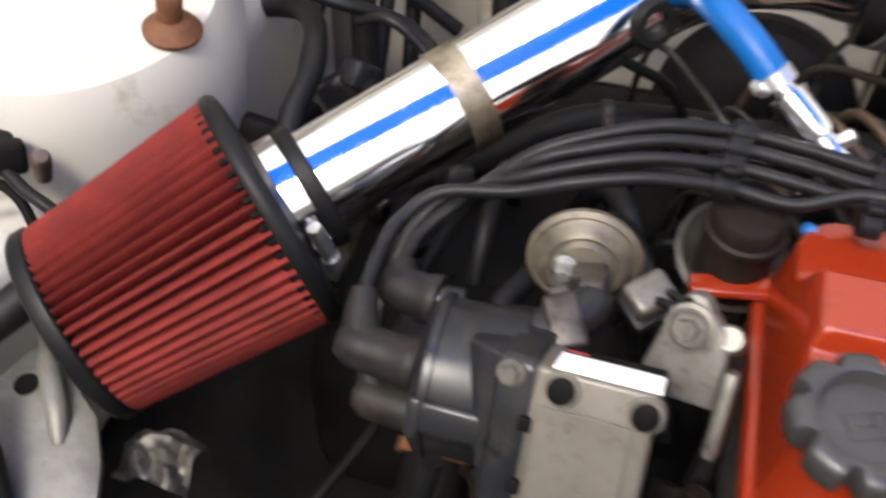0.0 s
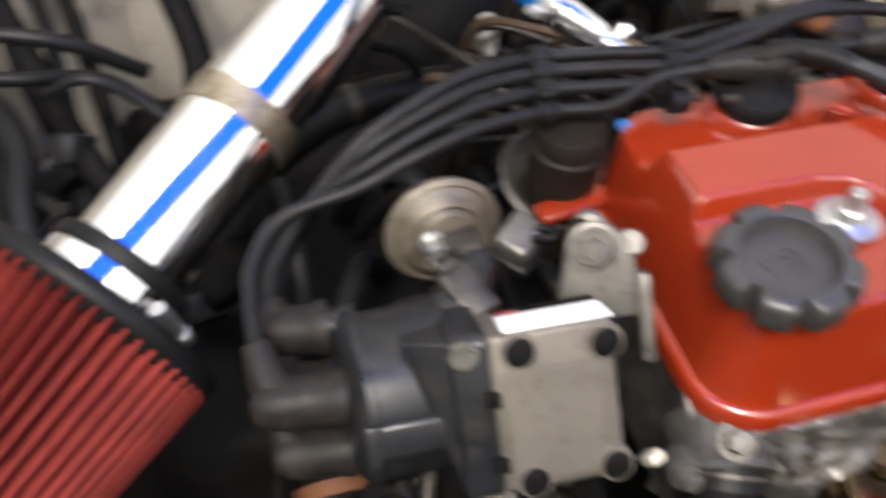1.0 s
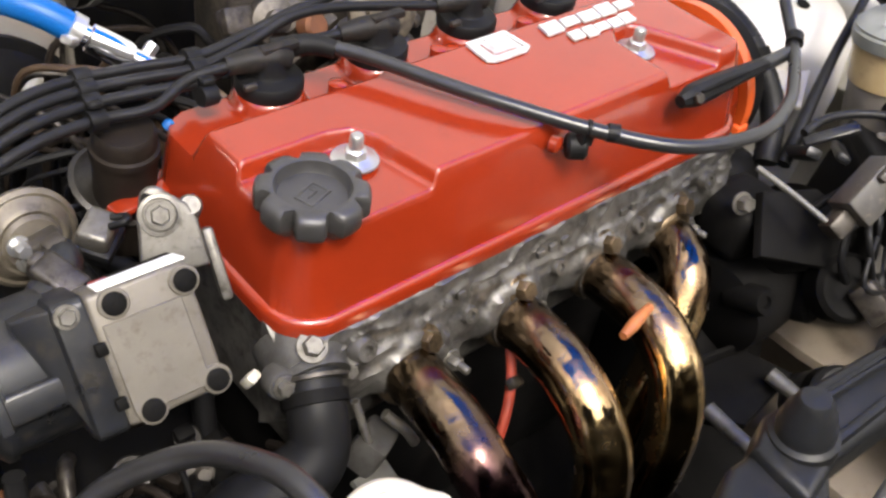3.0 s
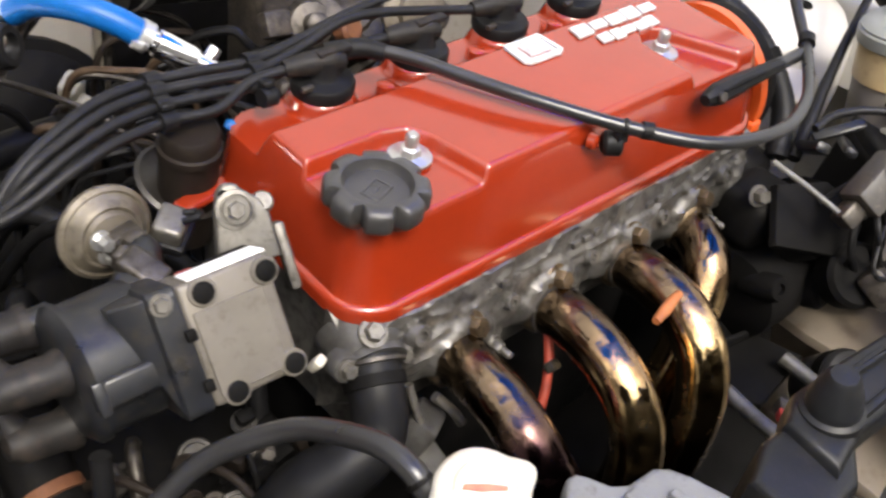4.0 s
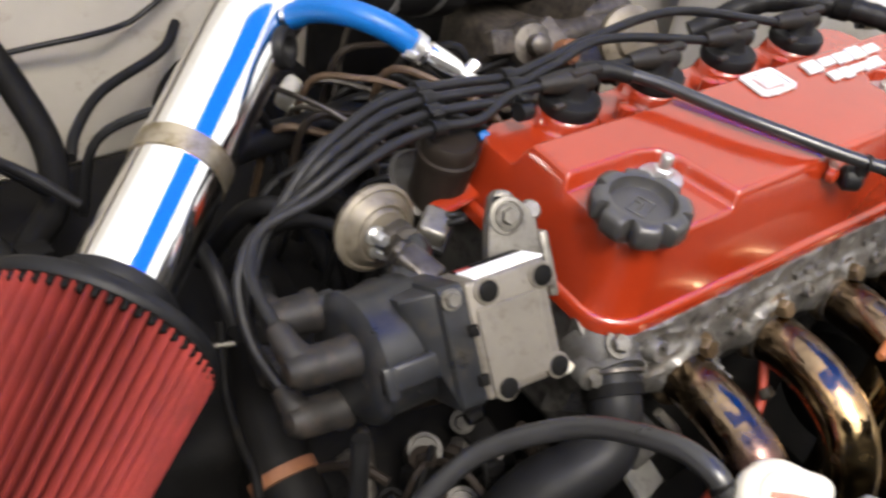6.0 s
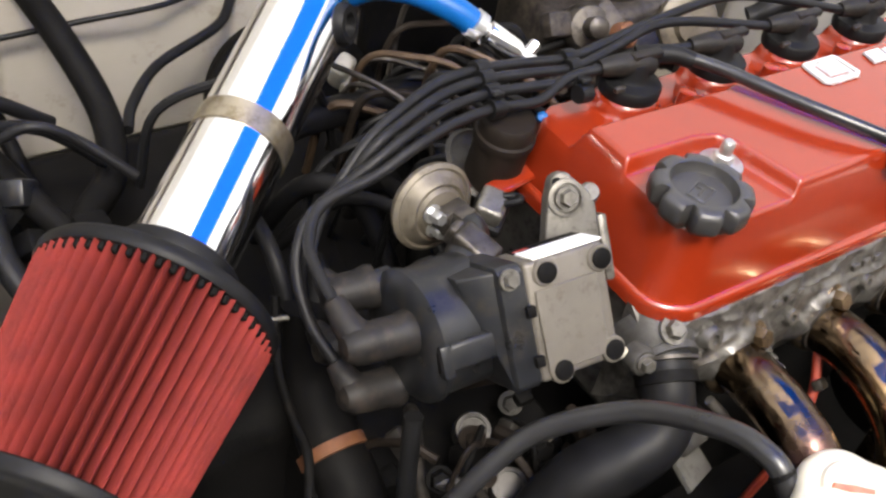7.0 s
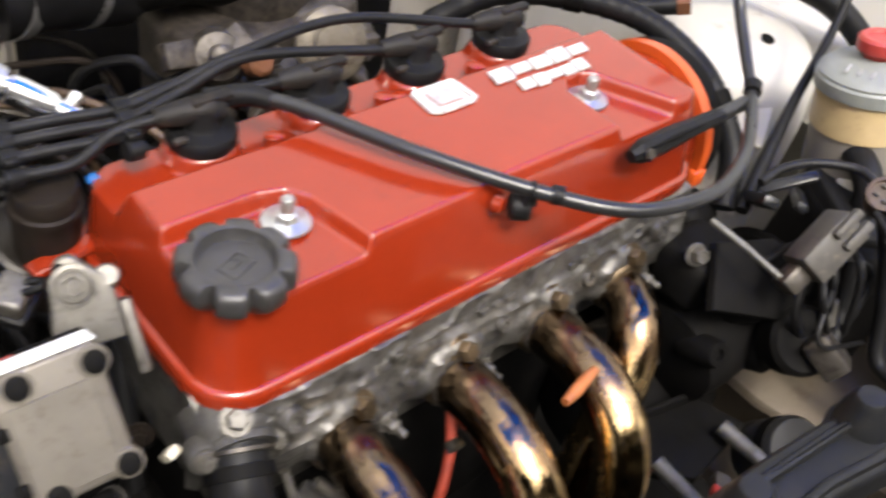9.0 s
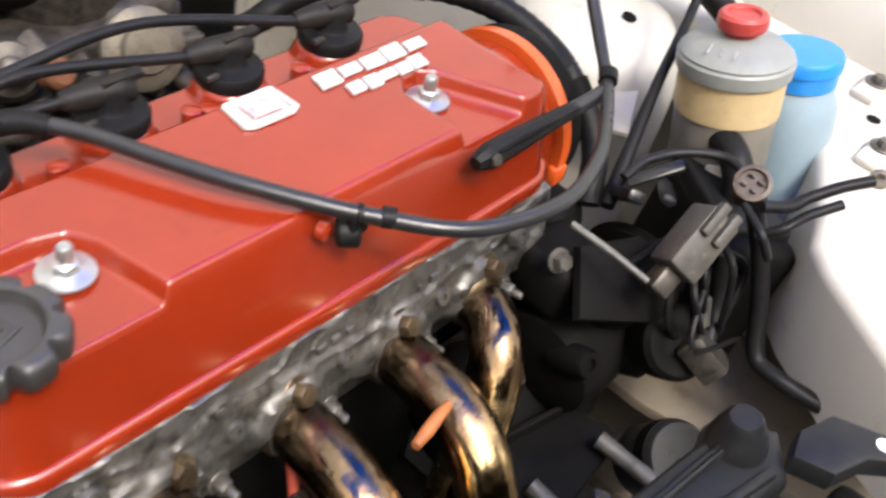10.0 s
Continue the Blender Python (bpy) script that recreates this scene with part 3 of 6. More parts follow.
part("cover_ear", block((0, 0, 0), (0.050, 0.013, 0.006), pose(0.012, 0.1815, 0.020, 0, 0, 10), 0.0025), RED, engine)

# cover nuts on broad washers
for x, y, z in ((0.0985, 0.0975, 0.0672), (0.348, 0.1, 0.0672)):
    bm = bmesh.new()
    lathe([(0.0055, 0), (0.0058, 0.001), (0.0138, 0.0012), (0.0142, 0.002), (0.0138, 0.003), (0.008, 0.0036), (0.0075, 0.004)], (x, y, z + 0.001), (0, 0, 1), 40, bm)
    lathe([(0.0066, 0), (0.0068, 0.001), (0.0068, 0.006), (0.0055, 0.0070)], (x, y, z + 0.0040), (0, 0, 1), 6, bm)
    lathe([(0.0042, 0), (0.0042, 0.008), (0.003, 0.0095), (0.001, 0.0095)], (x, y, z + 0.0105), (0, 0, 1), 16, bm)
    part("cover_nut", bm, ZINC, engine, "bright zinc nut on a wide washer")

# embossed marks on the cover's top, as plain shapes
TOPZ = 0.0812
badge = bmesh.new()
bmm = pose(0.2455, 0.1365, TOPZ - 0.0006, 0, 0, 0)
outer = [(-0.020, -0.010), (-0.014, -0.0135), (0.014, -0.0135), (0.020, -0.010), (0.0185, 0.012), (0.0165, 0.0138), (-0.0165, 0.0138), (-0.0185, 0.012)]
inner = [(x * 0.82, y * 0.78) for x, y in outer]
k = len(outer)
lo = [badge.verts.new(bmm @ vec((x, y, 0))) for x, y in outer]
hi = [badge.verts.new(bmm @ vec((x * 0.98, y * 0.98, 0.0016))) for x, y in outer]
ih = [badge.verts.new(bmm @ vec((x, y, 0.0016))) for x, y in inner]
il = [badge.verts.new(bmm @ vec((x, y, 0))) for x, y in inner]
for i in range(k):
    j = (i + 1) % k
    badge.faces.new((lo[i], lo[j], hi[j], hi[i]))
    badge.faces.new((hi[i], hi[j], ih[j], ih[i]))
    badge.faces.new((ih[i], ih[j], il[j], il[i]))
block((0, 0.0005, 0.0002), (0.030, 0.0195, 0.0014), bmm, 0.0004, 1, badge)
part("badge", badge, SILVERPRINT, engine, "silver painted raised badge")
part("badge_field", slab([(-0.0135, -0.0085), (0.0135, -0.0085), (0.0132, 0.0085), (-0.0132, 0.0085)], 0.0006, 0.0011, bmm, 0), BADGEFIELD, engine, "dull silver field of the badge")
for bx, by, bw, bh in ((-0.0100, 0.0005, 0.0008, 0.0135), (0.0, -0.0072, 0.019, 0.0008)):
    part("badge_line", block((bx, by, 0.0013), (bw, bh, 0.0006), bmm, 0.0002, 1), RED, engine, "thin red painted groove")
for row, (y0, h, count, x0, x1) in enumerate(((0.1375, 0.0135, 5, 0.288, 0.382), (0.1215, 0.0115, 5, 0.300, 0.366))):
    step = (x1 - x0) / count
    for i in range(count):
        w, hh = step * (0.90, 0.84, 0.92, 0.86, 0.88)[i] / 2, h * (1 - 0.16 * ((i * 2 + row) % 3)) / 2
        lean = 0.22 * hh
        c = slab([(-w - lean, -hh), (w - lean, -hh), (w + lean, hh), (-w + lean, hh)], -0.0008, 0.0011, Matrix.Translation((x0 + step * (i + 0.5), y0 + 0.0008 * ((i + row) % 2), TOPZ + 0.0002)), 0.0008, 2)
        part("raised_bar", c, SILVERPRINT, engine, "silver painted raised mark")

# oil filler cap
capo = vec((0.0505, 0.0718, 0.0682))
cap = thing("oil_filler_cap", capo, "dark grey plastic oil filler cap with finger scallops", "cap")
bm = bmesh.new()
NL = 96
prof = [(0.0255, 0.002), (0.0262, 0.004), (0.0310, 0.008), (0.0322, 0.011), (0.0322, 0.021), (0.0312, 0.0245), (0.0285, 0.0265), (0.0232, 0.0270), (0.0216, 0.0262), (0.0204, 0.0205), (0.0192, 0.0180), (0.001, 0.0178)]
rings = []
for rad, h in prof:
    ring = []
    for j in range(NL):
        a = 2 * math.pi * j / NL
        bite = max(0.0, math.cos(8 * a + 2.0)) ** 2.6 if rad > 0.024 else 0.0
        ring.append(capo + vec((math.cos(a), math.sin(a), 0)) * (rad * 0.955 - 0.0068 * bite * (1 if rad > 0.03 else 0.62)) + vec((0, 0, h * 0.78)))
    rings.append(ring)
ring_loft(bm, rings)
part("cap_body", bm, KNOB, cap)
bm = bmesh.new()
fm = Matrix.Translation(capo + vec((0, 0, 0.0140))) @ pose(0, 0, 0, 0, 0, 20)
for c, s in (((-0.008, 0, 0), (0.0014, 0.011, 0.0014)), ((0.008, 0, 0), (0.0014, 0.011, 0.0014)), ((0, 0.0055, 0), (0.017, 0.0014, 0.0014)), ((0, -0.0055, 0), (0.017, 0.0014, 0.0014)), ((0, 0, 0), (0.008, 0.0012, 0.0014)), ((0.003, 0.002, 0), (0.0012, 0.005, 0.0014))):
    block(c, s, fm, 0.0003, 1, bm)
part("raised_mark", bm, KNOB, cap)

# belt cover at the end of the head
mx = Matrix(((0, 0, 1, 0), (1, 0, 0, 0), (0, 1, 0, 0), (0, 0, 0, 1)))


def end_disc(r, x0, x1, bev, cy=0.126, cz=-0.006, low=-0.03):
    a0 = math.degrees(math.asin((low - cz) / r))
    poly = [(cy + r * math.cos(radians(a)), cz + r * math.sin(radians(a))) for a in np.linspace(a0, 180 - a0, 40)]
    return slab(poly[::-1], x0, x1, mx, bev, 3)


part("belt_cover", end_disc(0.0665, 0.466, 0.478, 0.003), ORANGE, engine, "bright orange plastic timing belt cover")
part("cover_end", end_disc(0.0605, 0.40, 0.466, 0.005), RED, engine, "glossy red end housing of the valve cover")
part("belt_rim", end_disc(0.064, 0.478, 0.493, 0.002), DARK, engine, "black inner belt cover")
part("belt_lower", block((0.475, 0.12, -0.15), (0.05, 0.17, 0.22), None, 0.02, 3), DARK, engine, "black lower belt cover")
part("cover_tab", block((0.470, 0.062, -0.020), (0.016, 0.010, 0.016), None, 0.003), ORANGE, engine, "orange cover tab")


# ---- ignition: distributor, plug boots, wires ----
DM = basis((-0.047, 0.0508, 0.0478), (-0.115, -0.807, 0.579), (0.99, 0.02, -0.01)) @ Matrix.Scale(0.93, 4)
dist = thing("distributor", (-0.0718, 0.0980, -0.0056), "dark plastic distributor with an aluminium ignition module on its flank", "distributor")
bm = bmesh.new()
block((-0.004, 0.0, -0.019), (0.054, 0.072, 0.036), DM, 0.003, 3, bm)
block((-0.006, -0.006, 0.0002), (0.042, 0.05, 0.0016), DM, 0.0006, 1, bm)
part("module_housing", bm, PLATE, dist, "milled aluminium module cover")
for x, y in ((-0.018, 0.028), (0.019, 0.026), (0.018, -0.030), (-0.018, -0.031)):
    bm = lathe([(0.0058, 0), (0.0058, 0.001), (0.0046, 0.0016), (0.001, 0.0016)], DM @ vec((x, y, 0.0016)), DM.to_3x3() @ vec((0, 0, 1)), 20)
    part("screw", bm, DARK, dist, "black screw head")
    part("boss", lathe([(0.0076, -0.006), (0.0076, 0.0008), (0.0070, 0.0014), (0.001, 0.0014)], DM @ vec((x, y, -0.0005)), DM.to_3x3() @ vec((0, 0, 1)), 24), PLATE, dist)
for x, y in ((-0.031, 0.008), (-0.031, -0.022)):
    part("clip", block((x, y, -0.002), (0.006, 0.007, 0.006), DM, 0.001), DARK, dist, "small black clip")
bm = block((0.0, 0.0366, -0.0125), (0.047, 0.0014, 0.021), DM, 0.0003, 1)
part("label", bm, WHITE, dist, "white paper label")
for i, (cz, h, l) in enumerate(((-0.0250, 0.0018, 0.046), (-0.0285, 0.0012, 0.046), (-0.0320, 0.0016, 0.046))):
    part("label_bar", block((0.0, 0.0366, cz), (l, 0.0012, h), DM, 0.0002, 1), DARK, dist, "dark printed line")
part("label_mark", block((-0.017, 0.0367, -0.0267), (0.010, 0.0012, 0.003), DM, 0.0002, 1), REDCAP, dist, "pale red printed mark")

# plastic box, wedge and cap, stepping down towards the towers
def rings_of(secs, r):
    return [[DM @ vec((x, py, pz)) for py, pz in rounded(yb, zb, yt, zf, r, 4)] for x, yt, yb, zf, zb in secs]


bm = bmesh.new()
ring_loft(bm, rings_of(((-0.0305, 0.036, -0.037, -0.003, -0.06), (-0.032, 0.037, -0.038, -0.002, -0.075), (-0.046, 0.037, -0.038, -0.003, -0.085), (-0.048, 0.035, -0.036, -0.006, -0.085)), 0.006))
part("module_box", bm, PLASTIC, dist, "dark grey plastic box")
bm = bmesh.new()
ring_loft(bm, rings_of(((-0.0475, 0.035, -0.034, -0.006, -0.09), (-0.053, 0.035, -0.014, -0.0085, -0.09), (-0.059, 0.0345, 0.008, -0.0130, -0.088), (-0.065, 0.034, 0.029, -0.0180, -0.085)), 0.0018))
part("wedge", bm, PLASTIC, dist, "dark grey plastic wedge")
bm = block((-0.068, -0.006, -0.0175), (0.034, 0.017, 0.018), DM, 0.003, 3)
block((-0.084, -0.007, -0.0175), (0.007, 0.020, 0.021), DM, 0.002, 2, bm)
tt = part("terminal_tower", bm, PLASTIC, dist, "black plastic terminal tower")
part("socket", block((-0.0870, -0.007, -0.0175), (0.002, 0.013, 0.014), DM, 0.0006, 1), DARK, tt, "dark open socket")
part("box_screw", hexbolt(bmesh.new(), DM @ vec((-0.041, 0.030, -0.001)), DM.to_3x3() @ vec((0, 0, 1)), 0.0042, 0.004, 0.006), BRACKET, dist, "small zinc screw")
AX = vec((-1, 0, 0))
CC = vec((0.007, 0.0960, 0.0165))
bm = lathe([(0.0365, 0.0), (0.037, 0.002), (0.0365, 0.036), (0.0385, 0.0365), (0.0385, 0.040), (0.0362, 0.042), (0.033, 0.0445), (0.026, 0.046), (0.001, 0.046)], CC + vec((-0.090, 0, 0)), AX, 56)
part("distributor_cap", bm, PLASTIC, dist, "dark grey distributor cap")
# mounting lug with its bolt, reaching to the head
bm = bmesh.new()
lugm = Matrix.Translation((-0.0165, 0.1085, 0.0670)) @ Matrix(((0.95, 0.05, -0.30, 0), (-0.25, 0.62, -0.74, 0), (0.16, 0.78, 0.60, 0), (0, 0, 0, 1))) @ Matrix.Scale(0.8, 4)
lug = [(-0.0235, -0.036), (0.022, -0.036), (0.0225, -0.004), (0.0185, 0.006)] + [(-0.0005 + 0.0090 * math.cos(radians(a)), 0.0145 + 0.0085 * math.sin(radians(a))) for a in range(20, 161, 20)] + [(-0.0135, 0.006)]
slab(lug, -0.012, 0.0, lugm, 0.0022, 3, bm)
lathe([(0.0112, 0), (0.0110, 0.0022), (0.0088, 0.0026), (0.0082, 0.001)], lugm @ vec((0.0, 0.004, -0.0002)), lugm.to_3x3() @ vec((0, 0, 1)), 28, bm)
lathe([(0.0064, -0.020), (0.0064, 0.000), (0.0050, 0.002), (0.001, 0.002)], lugm @ vec((0.0205, 0.0035, -0.004)), lugm.to_3x3() @ vec((0.10, 0.3, 1)), 24, bm)
block((0.0262, -0.038, -0.008), (0.008, 0.050, 0.014), lugm, 0.003, 2, bm)
part("mounting_lug", bm, BRACKET, dist, "dull grey cast mounting lug")
part("lug_hole", lathe([(0.0026, 0), (0.0028, 0.0006), (0.001, 0.0006)], lugm @ vec((-0.005, 0.0165, -0.0002)), lugm.to_3x3() @ vec((0, 0, 1)), 16), DARK, dist, "dark pin hole")
bm = hexbolt(bmesh.new(), lugm @ vec((0.0, 0.004, 0.0024)), lugm.to_3x3() @ vec((0, 0, 1)), 0.0052, 0.005, 0.0072)
part("mounting_bolt", bm, BRACKET, dist)
bm = block((0, 0, 0), (0.008, 0.006, 0.013), pose(0.0003, 0.0500, -0.0105, 30, -8, 20), 0.0015, 2)
part("white_clip", bm, CREAM, dist, "small white plastic clip")

# vacuum advance capsule
DN = vec((0.02, -0.97, 0.24)).normalized()
DC = vec((-0.0653, 0.1660, 0.0345))
bm = lathe([(0.001, -0.012), (0.018, -0.012), (0.024, -0.008), (0.0275, -0.0045), (0.0285, -0.002), (0.0285, 0.0), (0.026, 0.002), (0.0245, 0.001), (0.0222, 0.003), (0.0205, 0.0065), (0.0183, 0.008), (0.0165, 0.0072), (0.0145, 0.0100), (0.0085, 0.011), (0.001, 0.011)], DC, DN, 48)
part("vacuum_capsule", bm, GOLDISH, dist, "dull yellowish pressed steel vacuum capsule")
bm = bmesh.new()
AM = basis(DC + DN * 0.016, DN, (1, 0, 0.2))
block((0.002, 0.0, 0.0), (0.022, 0.014, 0.012), AM, 0.002, 2, bm)
block((0.006, -0.002, 0.008), (0.012, 0.018, 0.012), AM, 0.002, 2, bm)
part("capsule_bracket", bm, STEEL, dist, "grimy steel bracket")
bm = sweep([DC + DN * 0.02 + vec((0.006, 0, -0.002)), DC + DN * 0.034 + vec((0.004, 0, -0.004)), (-0.079, 0.112, 0.032), (-0.082, 0.10, 0.025)], [0.009, 0.011, 0.015, 0.017], 12, 5)
part("capsule_arm", bm, PLASTIC, dist, "dark plastic arm to the capsule")
bm = block((0, 0, 0), (0.017, 0.027, 0.011), pose(-0.0682, 0.1183, 0.0451, 18, -8, 22), 0.003, 3)
block((0, 0, 0), (0.011, 0.014, 0.016), pose(-0.0722, 0.1301, 0.0436, 18, -8, 22), 0.003, 3, bm)
part("neck", bm, STEEL, dist, "grimy aluminium neck")
for dx, dz in ((-0.009, 0.004), (-0.006, -0.008)):
    part("capsule_screw", hexbolt(bmesh.new(), DC + DN * 0.011 + vec((dx, 0, dz)), DN, 0.0042, 0.009, 0.006), ZINC, dist)

# distributor boots
ELBOWS = [((-0.1309, 0.1289, 0.0280), (-0.1481, 0.1317, 0.0268), (-0.1509, 0.1475, 0.0277)),
          ((-0.1314, 0.0889, 0.0307), (-0.1574, 0.0918, 0.0309), (-0.1614, 0.1160, 0.0423)),
          ((-0.1290, 0.0944, -0.0199), (-0.1527, 0.0946, -0.0155), (-0.1571, 0.1130, -0.0055)),
          ((-0.1285, 0.1346, -0.0237), (-0.1458, 0.1371, -0.0228), (-0.1487, 0.1529, -0.0199))]
LOOPS = [[(-0.1508, 0.1556, 0.0285), (-0.1459, 0.1672, 0.0332), (-0.1303, 0.1821, 0.0432)],
         [(-0.1596, 0.1410, 0.0462), (-0.1545, 0.1569, 0.0497), (-0.1391, 0.1719, 0.0567)],
         [(-0.1605, 0.1362, 0.0034), (-0.1584, 0.1581, 0.0160), (-0.1519, 0.1726, 0.0287), (-0.1366, 0.1840, 0.0413)],
         [(-0.1484, 0.1653, -0.0150), (-0.1446, 0.1782, 0.0011), (-0.1305, 0.1910, 0.0251)]]
for a, b, c in ELBOWS:
    a, b, c = vec(a), vec(b), vec(c)
    bt = thing("distributor_boot", a, "black rubber right-angle boot on the distributor cap", "ignition boot", "distributor boots")
    u = (b - a).normalized()
    bm = lathe([(0.0125, -0.003), (0.0128, 0.0), (0.0122, 0.003), (0.0112, 0.005), (0.0112, (b - a).length - 0.004), (0.0104, (b - a).length + 0.004), (0.007, (b - a).length + 0.0095), (0.001, (b - a).length + 0.011)], a, u, 24)
    sweep([b - u * 0.004, b + (c - b) * 0.35, b + (c - b) * 0.8, c], [0.0100, 0.0088, 0.0070, 0.0060], 18, 5, bm=bm)
    part("boot", bm, BOOT, bt)
    part("tower", lathe([(0.0085, 0), (0.008, 0.016)], a + vec((0.014, 0, 0)), AX, 18), PLASTIC, bt, "cap tower")

# plug boots on the cover's back shelf
BOOTS = [(0.100, 0.187), (0.183, 0.187), (0.2645, 0.188), (0.3455, 0.186)]
BOOTZ = 0.0650
p0 = vec((BOOTS[1][0], BOOTS[1][1], BOOTZ))
pb = thing("plug_boot", p0, "black rubber spark plug boot seated in the red valve cover", "ignition boot", "plug boots")
bm = lathe([(0.018, 0), (0.0208, 0.001), (0.0214, 0.003), (0.0214, 0.0085), (0.0202, 0.0104), (0.0150, 0.0108), (0.0115, 0.0118), (0.0102, 0.014), (0.0098, 0.021), (0.0085, 0.0245), (0.001, 0.025)], p0, (0, 0, 1), 36)
part("seal", bm, RUBBER, pb)
bm = sweep([p0 + vec((0.012, -0.003, 0.0195)), p0 + vec((0.004, -0.001, 0.0218)), p0 + vec((-0.010, 0.0025, 0.0216)), p0 + vec((-0.020, 0.005, 0.0208)), p0 + vec((-0.026, 0.0065, 0.0200))], [0.0065, 0.0085, 0.0080, 0.0066, 0.0054], 16, 5)
block((0.006, -0.001, 0.0282), (0.026, 0.0075, 0.005), Matrix.Translation(p0), 0.0015, 2, bm)
part("elbow", bm, BOOT, pb, "dusty black rubber elbow")
part("mark", block((-0.019, -0.009, 0.012), (0.009, 0.004, 0.004), Matrix.Translation(p0), 0.0012), STEEL, pb, "small pale moulded mark")
for i in (0, 2, 3):
    copy_thing(pb, Matrix.Translation((BOOTS[i][0], BOOTS[i][1], BOOTZ)))

# ignition wires, side by side through two separators
LANES = [(0.0145, 0.004), (0.005, 0.0025), (-0.005, -0.0005), (-0.0145, -0.005)]
ORDER = [3, 2, 1, 0]
for i, (dy, dz) in enumerate(LANES):
    e = vec(ELBOWS[(0, 3, 2, 1)[i]][2])
    bx, by = BOOTS[ORDER[i]]
    end = vec((bx - 0.025, by + 0.006, BOOTZ + 0.020))
    off = vec((0.2 * dy, dy, dz))
    line = [e] + [vec(q) for q in LOOPS[(0, 3, 2, 1)[i]]]
    line += [vec(q) + off * s for q, s in (((-0.1020, 0.1854, 0.0668), 0.7), ((-0.0726, 0.1925, 0.0775), 0.9), ((-0.0406, 0.2007, 0.0824), 1.0), ((-0.0057, 0.2063, 0.0806), 1.0), ((0.0257, 0.2035, 0.0800), 1.0), ((0.0604, 0.1995, 0.0794), 0.95))]
    if bx > 0.15:
        line += [vec((0.0962, 0.2051, 0.0834)) + off * 0.75]
        if bx > 0.2:
            line += [vec((0.1484, 0.2095, 0.0926)) + off * 0.6]
        if bx > 0.3:
            line += [vec((0.2234, 0.2104, 0.0978)) + off * 0.45]
    else:
        line[-1] = vec((0.0496, 0.1951, 0.0822))
    line.append(end)
    solo("ignition_wire", sweep(line, 0.0035, 12, 7), WIRE, "dark grey ignition wire from distributor to spark plug", "wire", "ignition wires")
for k, c in enumerate(((-0.0066, 0.2063, 0.0806), (0.0593, 0.1995, 0.0794))):
    bm = bmesh.new()
    for dy, dz in LANES:
        lathe([(0.0062, -0.005), (0.0064, -0.004), (0.0064, 0.004), (0.0062, 0.005)], vec(c) + vec((0.2 * dy, dy, dz)) * (1 - 0.05 * k), (1, 0.05, -0.1), 16, bm)
    block((0, 0, 0), (0.008, 0.031, 0.004), pose(*c, -16, 0, -8), 0.001, 1, bm)
    solo("wire_separator", bm, RUBBER, "black plastic separator clipped round four ignition wires", "clip", "wire separators")

# ---- breather hose over the cover, its clip and stay ----
HP = [(0.1085, 0.1967, 0.0849), (0.1272, 0.1849, 0.0900), (0.1483, 0.1583, 0.0908), (0.1677, 0.1217, 0.0899), (0.1890, 0.0857, 0.0885), (0.2295, 0.0343, 0.0834), (0.2703, -0.0059, 0.0816), (0.3326, -0.0178, 0.0773), (0.3855, -0.0048, 0.0733), (0.4207, 0.0133, 0.0714), (0.4638, 0.0422, 0.0708), (0.4937, 0.0731, 0.0798), (0.5148, 0.1034, 0.0994), (0.5269, 0.1329, 0.1367), (0.5536, 0.1754, 0.1830)]
bh = thing("breather_hose", HP[5], "shiny black rubber hose looped over the front of the valve cover", "hose")
part("hose", sweep(HP, 0.0046, 14, 6), HOSE, bh)
part("end_sleeve", sweep([HP[0], HP[1], vec(HP[1]).lerp(vec(HP[2]), 0.5)], [0.0072, 0.0068, 0.0058], 14, 5), RUBBER, bh, "thick rubber end sleeve")
part("tie", band((0.2375, 0.0265, 0.0832), (0.72, -0.69, 0), 0.0046, 0.008, 0.0012), RUBBER, bh)
part("tie", band((0.2270, 0.0366, 0.0838), (0.72, -0.69, 0), 0.0046, 0.003, 0.0012), RUBBER, bh)
clip = lathe([(0.0065, 0), (0.0085, 0.002), (0.0088, 0.011), (0.007, 0.013), (0.001, 0.013)], (0.2206, 0.0460, 0.0676), (0.75, -0.6, 0.1), 24)
block((0.2278, 0.0384, 0.0757), (0.012, 0.007, 0.012), None, 0.002, 2, clip)
solo("hose_clip", clip, RUBBER, "black rubber grommet holding the hose to the cover", "clip")
st = thing("hose_stay", (0.3443, 0.0500, 0.0632), "black steel stay from the valve cover to the hose", "bracket")
bm = sweep([(0.325, 0.0395, 0.0695), (0.337, 0.0395, 0.0705), (0.360, 0.0400, 0.0702), (0.392, 0.0405, 0.0695), (0.425, 0.041, 0.0685)], [0.0045, 0.0082, 0.0080, 0.0066, 0.0054], 8, 5)
part("arm", bm, RUBBER, st)
part("arm_end", sweep([(0.420, 0.041, 0.0687), (0.443, 0.0415, 0.068), (0.464, 0.042, 0.0685)], 0.0052, 12, 5), HOSE, st)
part("slot", sweep([(0.338, 0.0335, 0.0765), (0.365, 0.034, 0.0762), (0.395, 0.0350, 0.0745)], [0.0012, 0.0018, 0.0010], 8, 4), DARK, st, "dark slot along the stay")
part("bolt", hexbolt(bmesh.new(), (0.3335, 0.0325, 0.0735), (-0.1, -0.8, 0.5), 0.0042, 0.003), STEEL, st)
part("hose_loop", band((0.4704, 0.0470, 0.0732), (0.7, 0.5, 0.2), 0.0048, 0.01, 0.0018), RUBBER, st)

